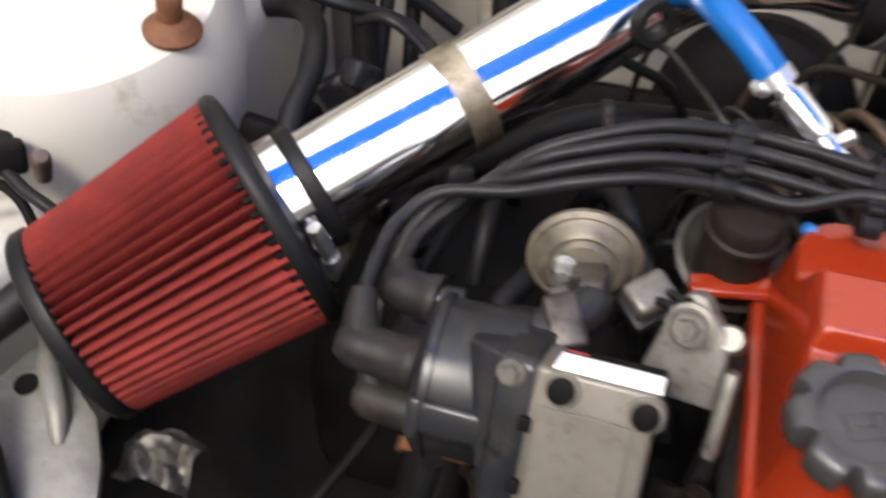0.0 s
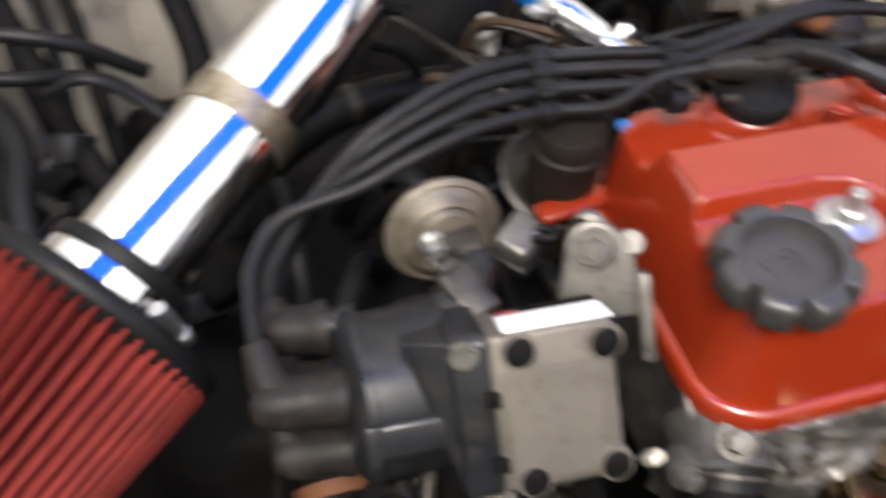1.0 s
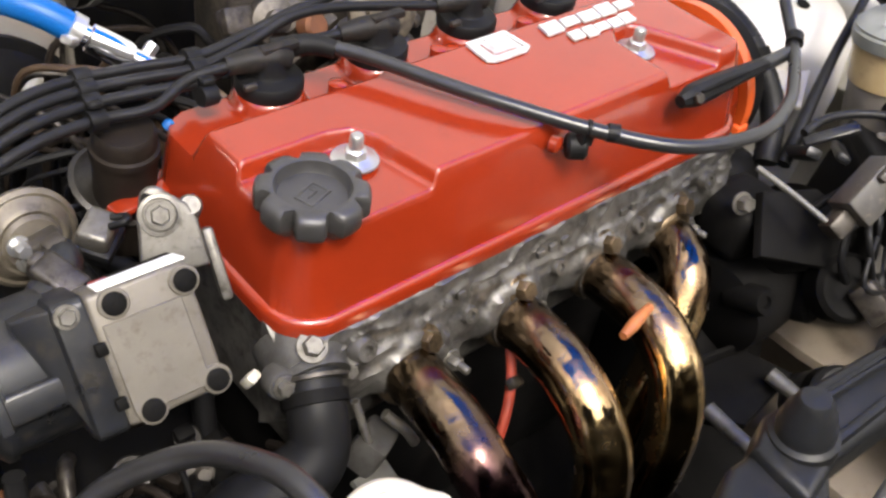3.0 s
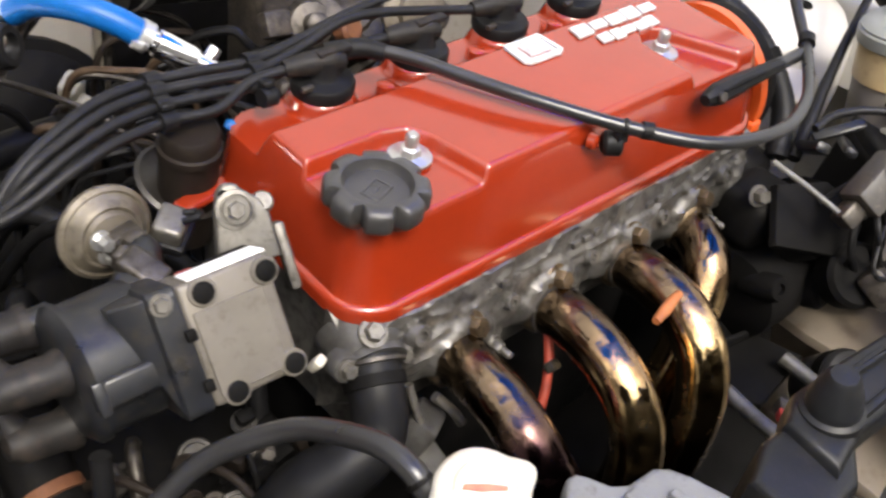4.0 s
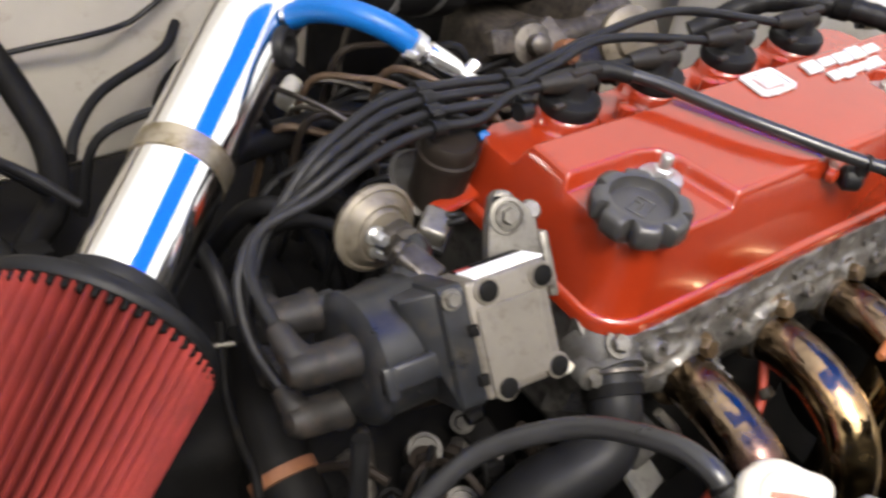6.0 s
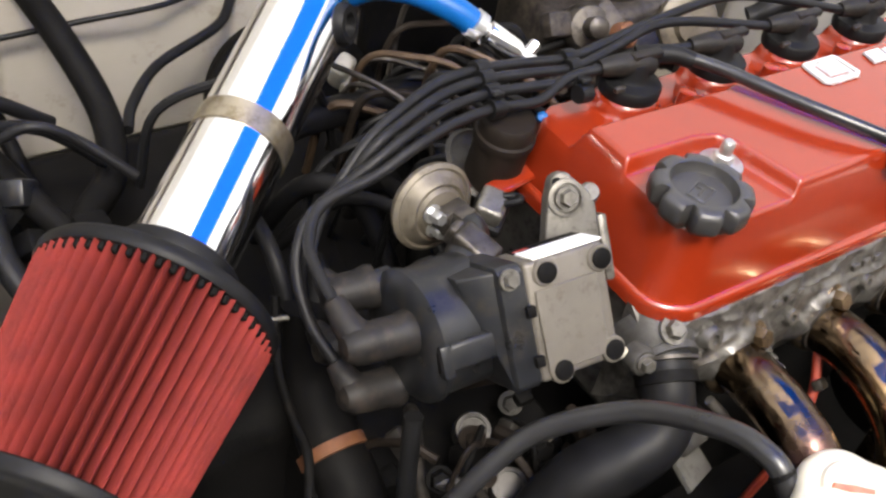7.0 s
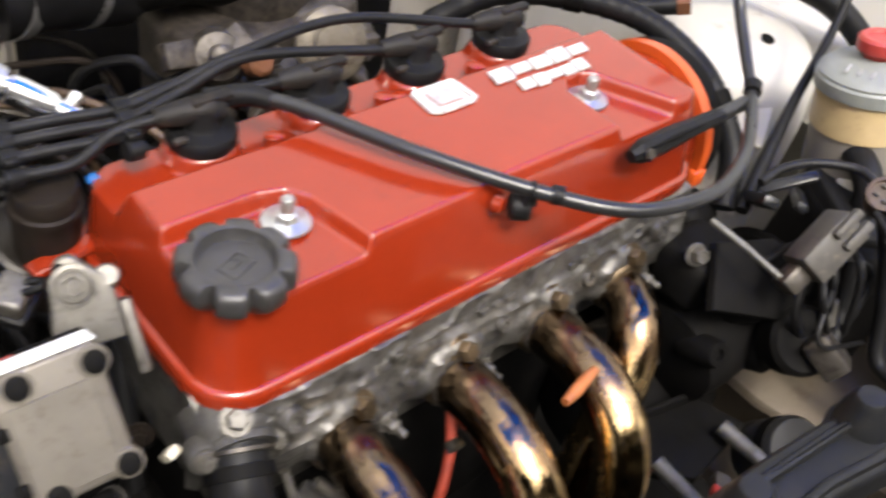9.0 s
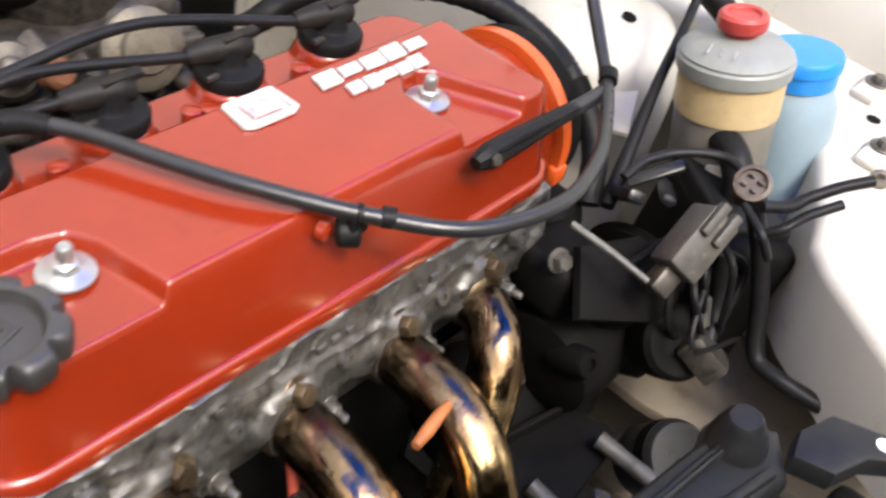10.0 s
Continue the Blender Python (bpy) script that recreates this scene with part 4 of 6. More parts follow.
# ---- air intake: filter, tube, blue hose ----
FA = vec((0.7079, 0.6522, 0.2712)).normalized()
FT = vec((-0.2347, 0.1760, 0.0115))
fl = thing("air_filter", FT - FA * 0.06, "red pleated cone air filter with black rubber ends", "air filter")
bm = bmesh.new()
NP = 54
m = basis(FT, FA)
rings = []
for h, rad in ((-0.112, 0.0552), (-0.09, 0.0574), (-0.055, 0.0614), (-0.03, 0.0644), (-0.001, 0.0676)):
    ring = []
    for j in range(NP * 8):
        a = 2 * math.pi * j / (NP * 8)
        w = (j % 8) / 8.0
        dep = 0.0115 * abs(2 * w - 1) ** 1.5
        ring.append(m @ vec(((rad - dep) * math.cos(a), (rad - dep) * math.sin(a), h)))
    rings.append(ring)
ring_loft(bm, rings)
part("pleats", bm, FILTER, fl, "red oiled gauze pleats", 25)
bm = lathe([(0.0625, -0.003), (0.0675, -0.0025), (0.0688, -0.0005), (0.0688, 0.004), (0.0665, 0.007), (0.058, 0.0085), (0.042, 0.009), (0.0345, 0.0105), (0.034, 0.022), (0.0355, 0.0225), (0.036, 0.0245), (0.036, 0.0295), (0.0345, 0.031), (0.0305, 0.031), (0.001, 0.029)], FT, FA, 72)
part("top_ring", bm, RUBBER, fl, "black rubber top ring")
notch_mesh = mesh_of(block((0, 0, 0), (0.0042, 0.0034, 0.006), None, 0.0008, 1), "notch", DARK)
for j in range(NP):
    a = 2 * math.pi * j / NP
    p = m @ vec((0.0640 * math.cos(a), 0.0640 * math.sin(a), -0.0040))
    nb = new("notch", notch_mesh)
    nb.parent = fl
    nb.matrix_parent_inverse = WORLD[fl].inverted()
    nb.matrix_basis = basis(p, FA, m.to_3x3() @ vec((math.cos(a), math.sin(a), 0)))
bm = lathe([(0.001, -0.121), (0.048, -0.121), (0.0545, -0.1195), (0.0566, -0.117), (0.0566, -0.111), (0.0555, -0.110), (0.050, -0.110), (0.001, -0.110)], FT, FA, 64)
part("end_cap", bm, RUBBER, fl, "black rubber end cap")
part("hose_clamp", band(FT + FA * 0.0160, FA, 0.0342, 0.0115), CHROME, fl, "bright worm drive clamp")
cs = basis(FT + FA * 0.0160, FA, (0.45, -0.75, 0.0))
bm = block((0.0375, 0, 0), (0.008, 0.016, 0.009), cs, 0.002)
part("clamp_screw", lathe([(0.0038, -0.014), (0.0038, 0.012), (0.0052, 0.012), (0.0052, 0.018), (0.001, 0.018)], cs @ vec((0.0395, 0, 0)), cs.to_3x3() @ vec((0, 1, 0)), 10, bm), ZINC, fl)

TP = [FT + FA * 0.02, FT + FA * 0.09, FT + FA * 0.17, FT + FA * 0.235, (-0.042, 0.354, 0.0805), (-0.010, 0.380, 0.080), (0.03, 0.396, 0.075), (0.07, 0.404, 0.066)]
it = thing("intake_tube", FT + FA * 0.12, "polished chrome intake tube with a stainless strap", "air intake")
part("tube", sweep(TP, 0.0298, 64, 12), CHROME, it)
part("strap", band(FT + FA * 0.1215, FA, 0.0297, 0.0165, 0.0012, n=64), STRAP, it, "dull stainless strap")
GR = vec((-0.060, 0.3075, 0.079))
part("grommet", lathe([(0.013, -0.016), (0.0145, -0.012), (0.0145, 0.0), (0.0125, 0.003), (0.008, 0.003), (0.0075, -0.006), (0.001, -0.006)], GR + vec((0.006, -0.006, 0.001)), (0.60, -0.74, 0.28), 28), RUBBER, it, "black rubber grommet")
part("coupler", sweep([(0.0647, 0.4051, 0.0620), (0.0993, 0.4054, 0.0619), (0.1673, 0.4265, 0.0382)], [0.038, 0.0385, 0.038], 40, 6), RUBBER, it, "black rubber coupler")
for cx, cy, cz in ((0.078, 0.4053, 0.0622), (0.132, 0.416, 0.052)):
    part("coupler_clamp", band((cx, cy, cz), (1, 0.2, -0.2), 0.0386, 0.010), ZINC, it)
part("nipple", sweep([(-0.0544, 0.3291, 0.0819), (-0.0473, 0.3201, 0.0925), (-0.0410, 0.3098, 0.0968)], 0.0062, 14, 4), ZINC, it)

bl = thing("blue_hose", (-0.0163, 0.2598, 0.1110), "bright blue silicone hose from the intake tube to a metal valve", "hose")
BP = [(-0.0440, 0.3128, 0.0948), (-0.0359, 0.2990, 0.1061), (-0.0240, 0.2731, 0.1141), (-0.0069, 0.2544, 0.1096), (0.0070, 0.2430, 0.1002)]
part("hose", sweep(BP, 0.0088, 20, 8), BLUE, bl)
part("hose_clamp", band(vec(BP[-1]) - vec((0.0012, -0.0008, -0.001)), (0.72, -0.4, -0.55), 0.0088, 0.008), ZINC, bl, "bright hose clamp")
part("clamp_ear", block((0, 0, 0), (0.007, 0.009, 0.005), pose(-0.0010, 0.2358, 0.1007, 0, 20, 20), 0.0015), ZINC, bl)
vd = vec((0.74, -0.44, -0.50)).normalized()
vo = vec(BP[-1])
part("metal_valve", lathe([(0.0065, 0), (0.0065, 0.006), (0.0088, 0.007), (0.0092, 0.012), (0.0092, 0.029), (0.0085, 0.032), (0.007, 0.033), (0.007, 0.046), (0.001, 0.046)], vo, vd, 32), CHROME, bl, "polished metal check valve")
part("valve_nut", hexbolt(bmesh.new(), vo + vd * 0.037 + vec((0.006, 0.0, 0.003)), (0.7, 0.1, 0.7), 0.0042, 0.008), ZINC, bl)

# ---- exhaust header ----
hd = thing("exhaust_header", (0.2121, -0.0408, -0.1882), "polished steel exhaust header tinted gold and blue by heat, lower runners painted with shade", "exhaust header")
R1 = 0.0190
TUBES = [
    [(0.1047, 0.0548, -0.0497), (0.1002, 0.0323, -0.0466), (0.0952, 0.0052, -0.0411), (0.0929, -0.0231, -0.0429), (0.0922, -0.0518, -0.0547), (0.1169, -0.0661, -0.1076), (0.1287, -0.0702, -0.1524), (0.1374, -0.065, -0.2274), (0.1585, -0.0486, -0.3489)],
    [(0.1929, 0.0515, -0.0536), (0.1891, 0.0289, -0.0494), (0.1856, -0.0016, -0.0442), (0.1827, -0.0312, -0.0471), (0.1808, -0.0563, -0.0609), (0.1862, -0.0716, -0.0925), (0.1892, -0.0778, -0.1387), (0.2080, -0.0705, -0.2198), (0.2063, -0.0505, -0.3545)],
    [(0.2778, 0.0527, -0.0547), (0.2738, 0.0301, -0.0506), (0.2687, -0.0033, -0.0450), (0.2644, -0.0349, -0.0478), (0.2593, -0.0595, -0.0634), (0.2553, -0.0746, -0.0955), (0.2488, -0.0798, -0.1398), (0.2463, -0.0742, -0.2118), (0.2377, -0.0498, -0.3550)],
    [(0.3566, 0.0541, -0.0573), (0.3534, 0.0340, -0.0548), (0.3472, 0.0133, -0.0534), (0.3363, -0.0047, -0.0589), (0.3228, -0.0174, -0.0785), (0.3072, -0.0260, -0.1078), (0.2946, -0.0287, -0.1548), (0.2830, -0.0341, -0.2253), (0.2757, -0.0344, -0.3521)],
]
for i, pts in enumerate(TUBES):
    run = part("runner", sweep(pts, R1, 32, 10), HEADER_PURPLE if i == 0 else HEADER, hd, "purple tinted exhaust runner" if i == 0 else "gold tinted exhaust runner")
    part("weld_collar", band(vec(pts[0]).lerp(vec(pts[1]), 1.25), vec(pts[1]) - vec(pts[0]), R1 - 0.0003, 0.005, 0.0014, n=32), STEEL, run, "brown heat-stained weld collar")
    fx = pts[0][0]
    part("port_flange", lathe([(0.0175, -0.004), (0.0236, -0.004), (0.0242, -0.002), (0.0232, 0.003), (0.0208, 0.0065), (0.0175, 0.008)], (fx - 0.003, 0.031, -0.0515), (-0.03, -1, 0.05), 40, squash=0.93), FLANGE, hd, "brown stained port flange")
for px in PORTS:
    part("flange_nut", hexbolt(bmesh.new(), (px + 0.030, 0.030, -0.060), (0.05, -1, 0.15), 0.0052, 0.007, 0.0075, 0.008), BRACKET, hd, "dull zinc flange nut on its stud")
    part("flange_ear", slab([(-0.010, -0.012), (0.012, -0.010), (0.014, 0.008), (-0.006, 0.014)], 0, 0.008, basis((px + 0.028, 0.040, -0.058), (0.05, -1, 0.15), (1, 0, 0)), 0.002), CAST, hd, "bright cast ear beside the port")
solo("orange_tag", sweep([(0.2149, -0.0386, -0.0231), (0.2268, -0.0362, -0.0225), (0.2381, -0.0336, -0.0218), (0.2494, -0.0314, -0.0222)], [0.0030, 0.0042, 0.0038, 0.0030], 10, 5), TAG, "faded orange plastic tag stuck on the header", "tag")

# ---- coolant hoses and radiator cap ----
ov = thing("overflow_hose", (-0.0690, -0.0191, 0.0537), "shiny black overflow hose arching to the radiator cap", "hose")
OP = [(-0.1920, 0.0196, -0.0779), (-0.1448, 0.0154, -0.0270), (-0.1193, 0.0143, 0.0015), (-0.0971, 0.0080, 0.0237), (-0.0705, -0.0197, 0.0548), (-0.0608, -0.0567, 0.0800), (-0.0583, -0.0800, 0.0868), (-0.0560, -0.0935, 0.0790), (-0.0480, -0.1040, 0.0560)]
part("hose", sweep(OP, 0.0056, 16, 7), HOSE, ov)
part("hose_clip", band((-0.0574, -0.0890, 0.0830), (0.1, -0.85, -0.45), 0.0056, 0.003, 0.0007), DARK, ov)
rc = thing("coolant_filler", (-0.0434, -0.1073, 0.0876), "coolant filler with cream plastic cap and faded red mark", "filler")
RO = vec((-0.0407, -0.1082, 0.0760))
RA = vec((-0.12, -0.2, 1)).normalized()
bm = bmesh.new()
em = basis(RO, RA, (0.98, -0.15, 0))
rings = []
for rad, h, ear in ((0.0175, 0, 0.6), (0.0205, 0.002, 1), (0.0212, 0.006, 1), (0.0208, 0.0105, 1), (0.0185, 0.0135, 0.75), (0.0135, 0.0150, 0.3), (0.0125, 0.0168, 0.0), (0.008, 0.0180, 0.0), (0.0005, 0.0182, 0.0)):
    rings.append([em @ vec(((rad + 0.0062 * ear * max(0.0, math.cos(2 * a)) ** 5) * math.cos(a), (rad + 0.0062 * ear * max(0.0, math.cos(2 * a)) ** 5) * math.sin(a), h)) for a in [2 * math.pi * j / 64 for j in range(64)]])
ring_loft(bm, rings)
part("cap_body", bm, CREAM, rc)
part("cap_lip", block((0.0, -0.0185, 0.001), (0.020, 0.009, 0.005), basis(RO, RA, (0.8, -0.6, 0)), 0.0025, 2), CREAM, rc, "cream lip of the cap")
part("red_mark", slab([(-0.010, -0.001), (-0.002, -0.0022), (0.009, -0.0012), (0.0095, 0.0008), (0.001, 0.0016), (-0.009, 0.0014)], 0.0170, 0.0186, basis(RO, RA, (0.8, -0.6, 0)), 0.0006, 1), FADED, rc, "faded red printed mark")
part("filler_neck", lathe([(0.014, -0.05), (0.014, -0.003), (0.016, 0.0)], RO, RA, 28), STEEL, rc, "grimy filler neck")

rh = thing("radiator_hose", (0.0004, -0.0127, -0.0401), "thick black radiator hose from the water outlet", "hose")
part("hose", sweep([(0.0354, 0.0428, -0.0198), (0.0284, 0.0268, -0.0303), (0.0244, 0.0158, -0.0455), (0.0140, 0.0113, -0.0577), (-0.0062, 0.0133, -0.0686), (-0.0289, 0.0194, -0.0855), (-0.0577, 0.0186, -0.1282), (-0.0842, -0.0093, -0.2070)], [0.0172, 0.0172, 0.0175, 0.019, 0.021, 0.0225, 0.022, 0.022], 28, 8), RUBBER, rh)
part("hose_clamp", band((0.0298, 0.0301, -0.0277), (-0.3, -0.75, -0.52), 0.0172, 0.008, 0.0022), DARK, rh, "dark hose clamp")
part("outlet_ring", band((0.0337, 0.0384, -0.0214), (-0.3, -0.75, -0.52), 0.0172, 0.003, 0.0035), STEEL, rh, "grimy outlet ring")

lh = thing("lower_hose", (-0.1451, 0.1607, -0.1116), "black coolant hose with a rusty clamp below the filter", "hose")
part("hose", sweep([(-0.1172, 0.2045, -0.0644), (-0.1233, 0.1846, -0.1082), (-0.1304, 0.1503, -0.1344), (-0.1287, 0.1146, -0.1567), (-0.1388, 0.0682, -0.1738), (-0.1289, 0.0220, -0.2258)], 0.022, 24, 7), DARK, lh)
part("hose_clamp", band((-0.1316, 0.1411, -0.1395), (0.0, -0.9, -0.38), 0.022, 0.009, 0.0022), RUST, lh, "rusty orange hose clamp")


# ---- belt end of the bay: reservoir, bottle, wiring, pump ----
UPW = vec((-0.03, 0.2, 0.98)).normalized()
ps = thing("fluid_reservoir", (0.6029, 0.0135, -0.0741), "amber plastic steering fluid reservoir with grey lid and red cap", "reservoir")
PO = vec((0.622, 0.0235, 0.0545))
part("body", lathe([(0.0385, -0.046), (0.0415, -0.045), (0.0418, -0.010), (0.0405, -0.006)], PO, UPW, 48), AMBER, ps)
part("lower_body", lathe([(0.028, -0.125), (0.0375, -0.12), (0.0398, -0.085), (0.0400, -0.0455)], PO, UPW, 48), SMOKED, ps, "smoky lower half of the reservoir")
part("lid", lathe([(0.041, -0.012), (0.0445, -0.0115), (0.0453, -0.006), (0.0453, -0.001), (0.0435, 0.001), (0.0438, 0.003), (0.0415, 0.005), (0.036, 0.0095), (0.020, 0.0135), (0.016, 0.016), (0.001, 0.016)], PO, UPW, 56), GREYCAP, ps, "grey ribbed plastic lid")
part("red_cap", lathe([(0.0125, 0.014), (0.0125, 0.018), (0.0185, 0.0215), (0.0195, 0.025), (0.019, 0.031), (0.0165, 0.0335), (0.013, 0.033), (0.012, 0.031), (0.001, 0.031)], PO, UPW, 36), REDCAP, ps, "faded red screw cap")
for i in range(3):
    part("lid_print", block((-0.026 - 0.001 * i, 0.016 - 0.010 * i, 0.0118), (0.020, 0.0016, 0.001), basis(PO, UPW, (1, 0.3, 0)), 0.0002, 1), BADGEFIELD, ps, "faded grey printed line")
part("outlet", sweep([(0.6099, 0.0169, -0.0033), (0.5955, -0.0029, 0.0008), (0.5820, -0.0234, -0.0018), (0.5753, -0.0352, -0.0168), (0.5729, -0.0380, -0.0518)], [0.012, 0.0125, 0.0125, 0.012, 0.012], 18, 5), RUBBER, ps, "grey-black return hose")
part("tab", block((0, 0, 0), (0.010, 0.016, 0.05), basis(PO - UPW * 0.100 + vec((-0.036, -0.018, 0)), UPW, (1, 0.4, 0)), 0.003), CREAM, ps, "cream moulded tab")

wb = thing("washer_bottle", (0.7039, 0.0010, -0.1385), "pale blue washer bottle with a bright blue cap", "bottle")
WO = vec((0.692, -0.008, 0.0275))
part("bottle", lathe([(0.035, -0.2), (0.038, -0.19), (0.038, -0.04), (0.036, -0.02), (0.031, -0.01), (0.028, 0.0), (0.001, 0.0)], WO, UPW, 40), BOTTLE, wb)
part("cap", lathe([(0.0295, -0.004), (0.0312, -0.003), (0.0312, 0.010), (0.033, 0.011), (0.033, 0.019), (0.031, 0.0222), (0.001, 0.0235)], WO, UPW, 40), BLUECAP, wb, "bright blue plastic cap")

# rail with bolts and slots on the wing
rail = bmesh.new()
rp = [(0.784, 0.03), (0.744, -0.015), (0.669, -0.059), (0.597, -0.094), (0.564, -0.106), (0.543, -0.128), (0.499, -0.195), (0.458, -0.289), (0.93, -0.289), (0.93, 0.27), (0.76, 0.27)]
slab(rp, -0.105, -0.013, None, 0.012, 4, rail)
solo("wing_rail", rail, BODY, "cream painted inner wing rail with a rounded edge", "car body", kind="structure")
for x, y in ((0.767, -0.064), (0.735, -0.02), (0.689, -0.150)):
    solo("rail_hole", lathe([(0.0065, 0), (0.0065, 0.0012), (0.001, 0.0012)], (x, y, -0.0135), (0, 0, 1), 18), DARK, "dark drain hole in the wing rail", "hole", kind="structure")
for x, y in ((0.718, -0.090), (0.815, -0.042)):
    solo("rail_bolt", hexbolt(bmesh.new(), (x, y, -0.005), (0, 0, 1), 0.006, 0.006, 0.011), BRACKET, "dull zinc bolt on the wing rail", "bolt", "rail bolts")
    solo("wing_bracket", block((x - 0.006, y, -0.0095), (0.05, 0.022, 0.008), pose(0, 0, 0, 0, 0, 0), 0.003, 2), BODY, "cream painted bracket on the wing rail", "bracket", "wing brackets")

# pump and alternator, black with grime
pu = thing("steering_pump", (0.4645, -0.0006, -0.0922), "grimy black steering pump with bracket and pulley", "pump")
bm = lathe([(0.03, -0.05), (0.044, -0.045), (0.047, -0.02), (0.047, 0.02), (0.042, 0.035), (0.026, 0.04), (0.001, 0.042)], (0.4540, -0.0037, -0.1263), (1, 0, 0.1), 36)
block((0.4319, 0.0166, -0.0603), (0.06, 0.05, 0.05), None, 0.012, 3, bm)
part("pump_body", bm, DARK, pu)
for i, (o, a, r, h) in enumerate((((0.4472, -0.0259, -0.0775), (0.2, -0.7, 0.6), 0.014, 0.02), ((0.4951, -0.0199, -0.0702), (0.4, -0.5, 0.7), 0.017, 0.028), ((0.4076, -0.0317, -0.0993), (-0.2, -0.8, 0.5), 0.012, 0.016), ((0.4692, -0.0461, -0.1192), (0.1, -0.9, 0.4), 0.020, 0.014))):
    part("pump_boss", lathe([(r, -0.02), (r, h * 0.7), (r * 0.8, h), (r * 0.4, h), (r * 0.35, h * 0.8), (0.001, h * 0.8)], o, a, 20), DARK, pu)
part("pump_bracket", slab([(-0.05, -0.02), (0.04, -0.03), (0.06, 0.01), (0.02, 0.035), (-0.04, 0.03)], 0, 0.008, pose(0.4457, -0.0278, -0.0519, 40, 12, -20), 0.002), DARK, pu)
part("pulley", lathe([(0.02, 0), (0.05, 0.002), (0.055, 0.004), (0.050, 0.008), (0.050, 0.012), (0.055, 0.016), (0.05, 0.018), (0.02, 0.018)], (0.5148, -0.0060, -0.1170), (1, 0, 0.1), 40), DARK, pu)
part("round_cover", lathe([(0.028, 0), (0.028, 0.02), (0.024, 0.024), (0.001, 0.024)], (0.4717, -0.0652, -0.0938), (-0.4, -0.6, 0.7), 28), DARK, pu, "round black end cover")
part("bolt", hexbolt(bmesh.new(), (0.4042, 0.0057, -0.0276), (-0.3, -0.8, 0.5), 0.0065, 0.008, 0.009), BRACKET, pu, "dull bolt")
part("bolt", hexbolt(bmesh.new(), (0.3437, -0.0183, -0.0811), (-0.3, -0.8, 0.5), 0.006, 0.008, 0.008), STEEL, pu, "dull bolt")
part("adjuster_rod", sweep([(0.4028, 0.0051, 0.0074), (0.4115, -0.0235, -0.0006), (0.4192, -0.0525, -0.0099)], 0.0026, 10, 4), DUSTED, pu, "pale steel adjuster rod")
al = thing("alternator", (0.4345, 0.0059, -0.2089), "dark alternator below the steering pump", "alternator")
part("housing", lathe([(0.03, -0.06), (0.058, -0.055), (0.062, 0.0), (0.058, 0.05), (0.03, 0.055)], (0.4278, 0.0225, -0.2112), (1, 0, 0), 32), DARK, al)
part("fin_ring", band((0.4278, 0.0225, -0.2112), (1, 0, 0), 0.0615, 0.03, 0.003), STEEL, al)

# thick corrugated loom beside the belt cover
cl = thing("corrugated_loom", (0.5085, 0.1767, 0.0499), "black corrugated wiring loom behind the valve cover", "wiring loom")
part("conduit", sweep([(0.3807, 0.3078, 0.0010), (0.4348, 0.2801, 0.0369), (0.4764, 0.2282, 0.0510), (0.5085, 0.1767, 0.0499), (0.5216, 0.1274, 0.0353), (0.5202, 0.0923, 0.0167), (0.5152, 0.0602, -0.0141), (0.4895, 0.0380, -0.0434)], 0.0105, 14, 16, ribs=(0.0055, 0.0005)), RUBBER, cl)
for o, a in (((0.4764, 0.2282, 0.0510), (0.6, -0.8, 0.05)), ((0.5202, 0.0923, 0.0167), (-0.1, -0.75, -0.6))):
    part("tape_wrap", band(o, a, 0.0108, 0.016, 0.0010), DARK, cl, "black tape wrapped round the loom")
solo("tower_hose", sweep([(0.5432, 0.3637, -0.0274), (0.5812, 0.2965, 0.0200), (0.6290, 0.2351, 0.0474), (0.7076, 0.1917, 0.0439), (0.7528, 0.1374, 0.0301), (0.7797, 0.0914, -0.0024)], 0.0125, 16, 8), RUBBER, "black rubber hose across the strut tower", "hose")
hf = thing("hose_fitting", (0.5531, 0.2213, 0.0220), "brass and rubber hose fitting beside the strut tower", "fitting")
part("sleeve", sweep([(0.5328, 0.2370, 0.0224), (0.5889, 0.1907, 0.0376)], [0.0085, 0.0085], 14, 2), RUBBER, hf)
part("brass_nut", lathe([(0.0105, 0), (0.0105, 0.012)], (0.5381, 0.2319, 0.0241), (0.65, -0.7, 0.3), 6), GOLDISH, hf)
part("brass_nut", lathe([(0.0105, 0), (0.0105, 0.012)], (0.5834, 0.1958, 0.0360), (0.65, -0.7, 0.3), 6), RUST, hf)
solo("black_stay_rod", sweep([(0.4959, 0.0256, -0.0393), (0.5276, 0.0380, -0.0204), (0.5907, 0.0621, 0.0164), (0.6656, 0.0875, 0.0563), (0.7197, 0.1131, 0.1230), (0.8146, 0.1624, 0.1684)], [0.006, 0.006, 0.0045, 0.004, 0.004, 0.004], 10, 5), RUBBER, "thin black rubber line beside the reservoir", "hose")
solo("grey_bracket", slab([(0.0, -0.012), (0.07, -0.02), (0.09, 0.0), (0.06, 0.016), (0.0, 0.012)], 0, 0.004, pose(0.5997, 0.0869, -0.0537, 0, -10, 35), 0.001), BODY_DULL, "dusty painted bracket below the hose", "bracket")

# black box added behind the wiring, in place of the dark there
rb = thing("backdrop_box", (0.5701, -0.0260, -0.1227), "black box added as a dark backdrop behind the wiring", "box")
part("box", block((0, 0, 0), (0.07, 0.12, 0.13), pose(0.5753, -0.0327, -0.0982, 0, 8, -35), 0.012, 3), DARK, rb)
part("cover", block((0, 0, 0), (0.062, 0.10, 0.02), pose(0.5845, -0.0304, -0.0353, 0, 8, -35), 0.006, 3), RUBBER, rb)

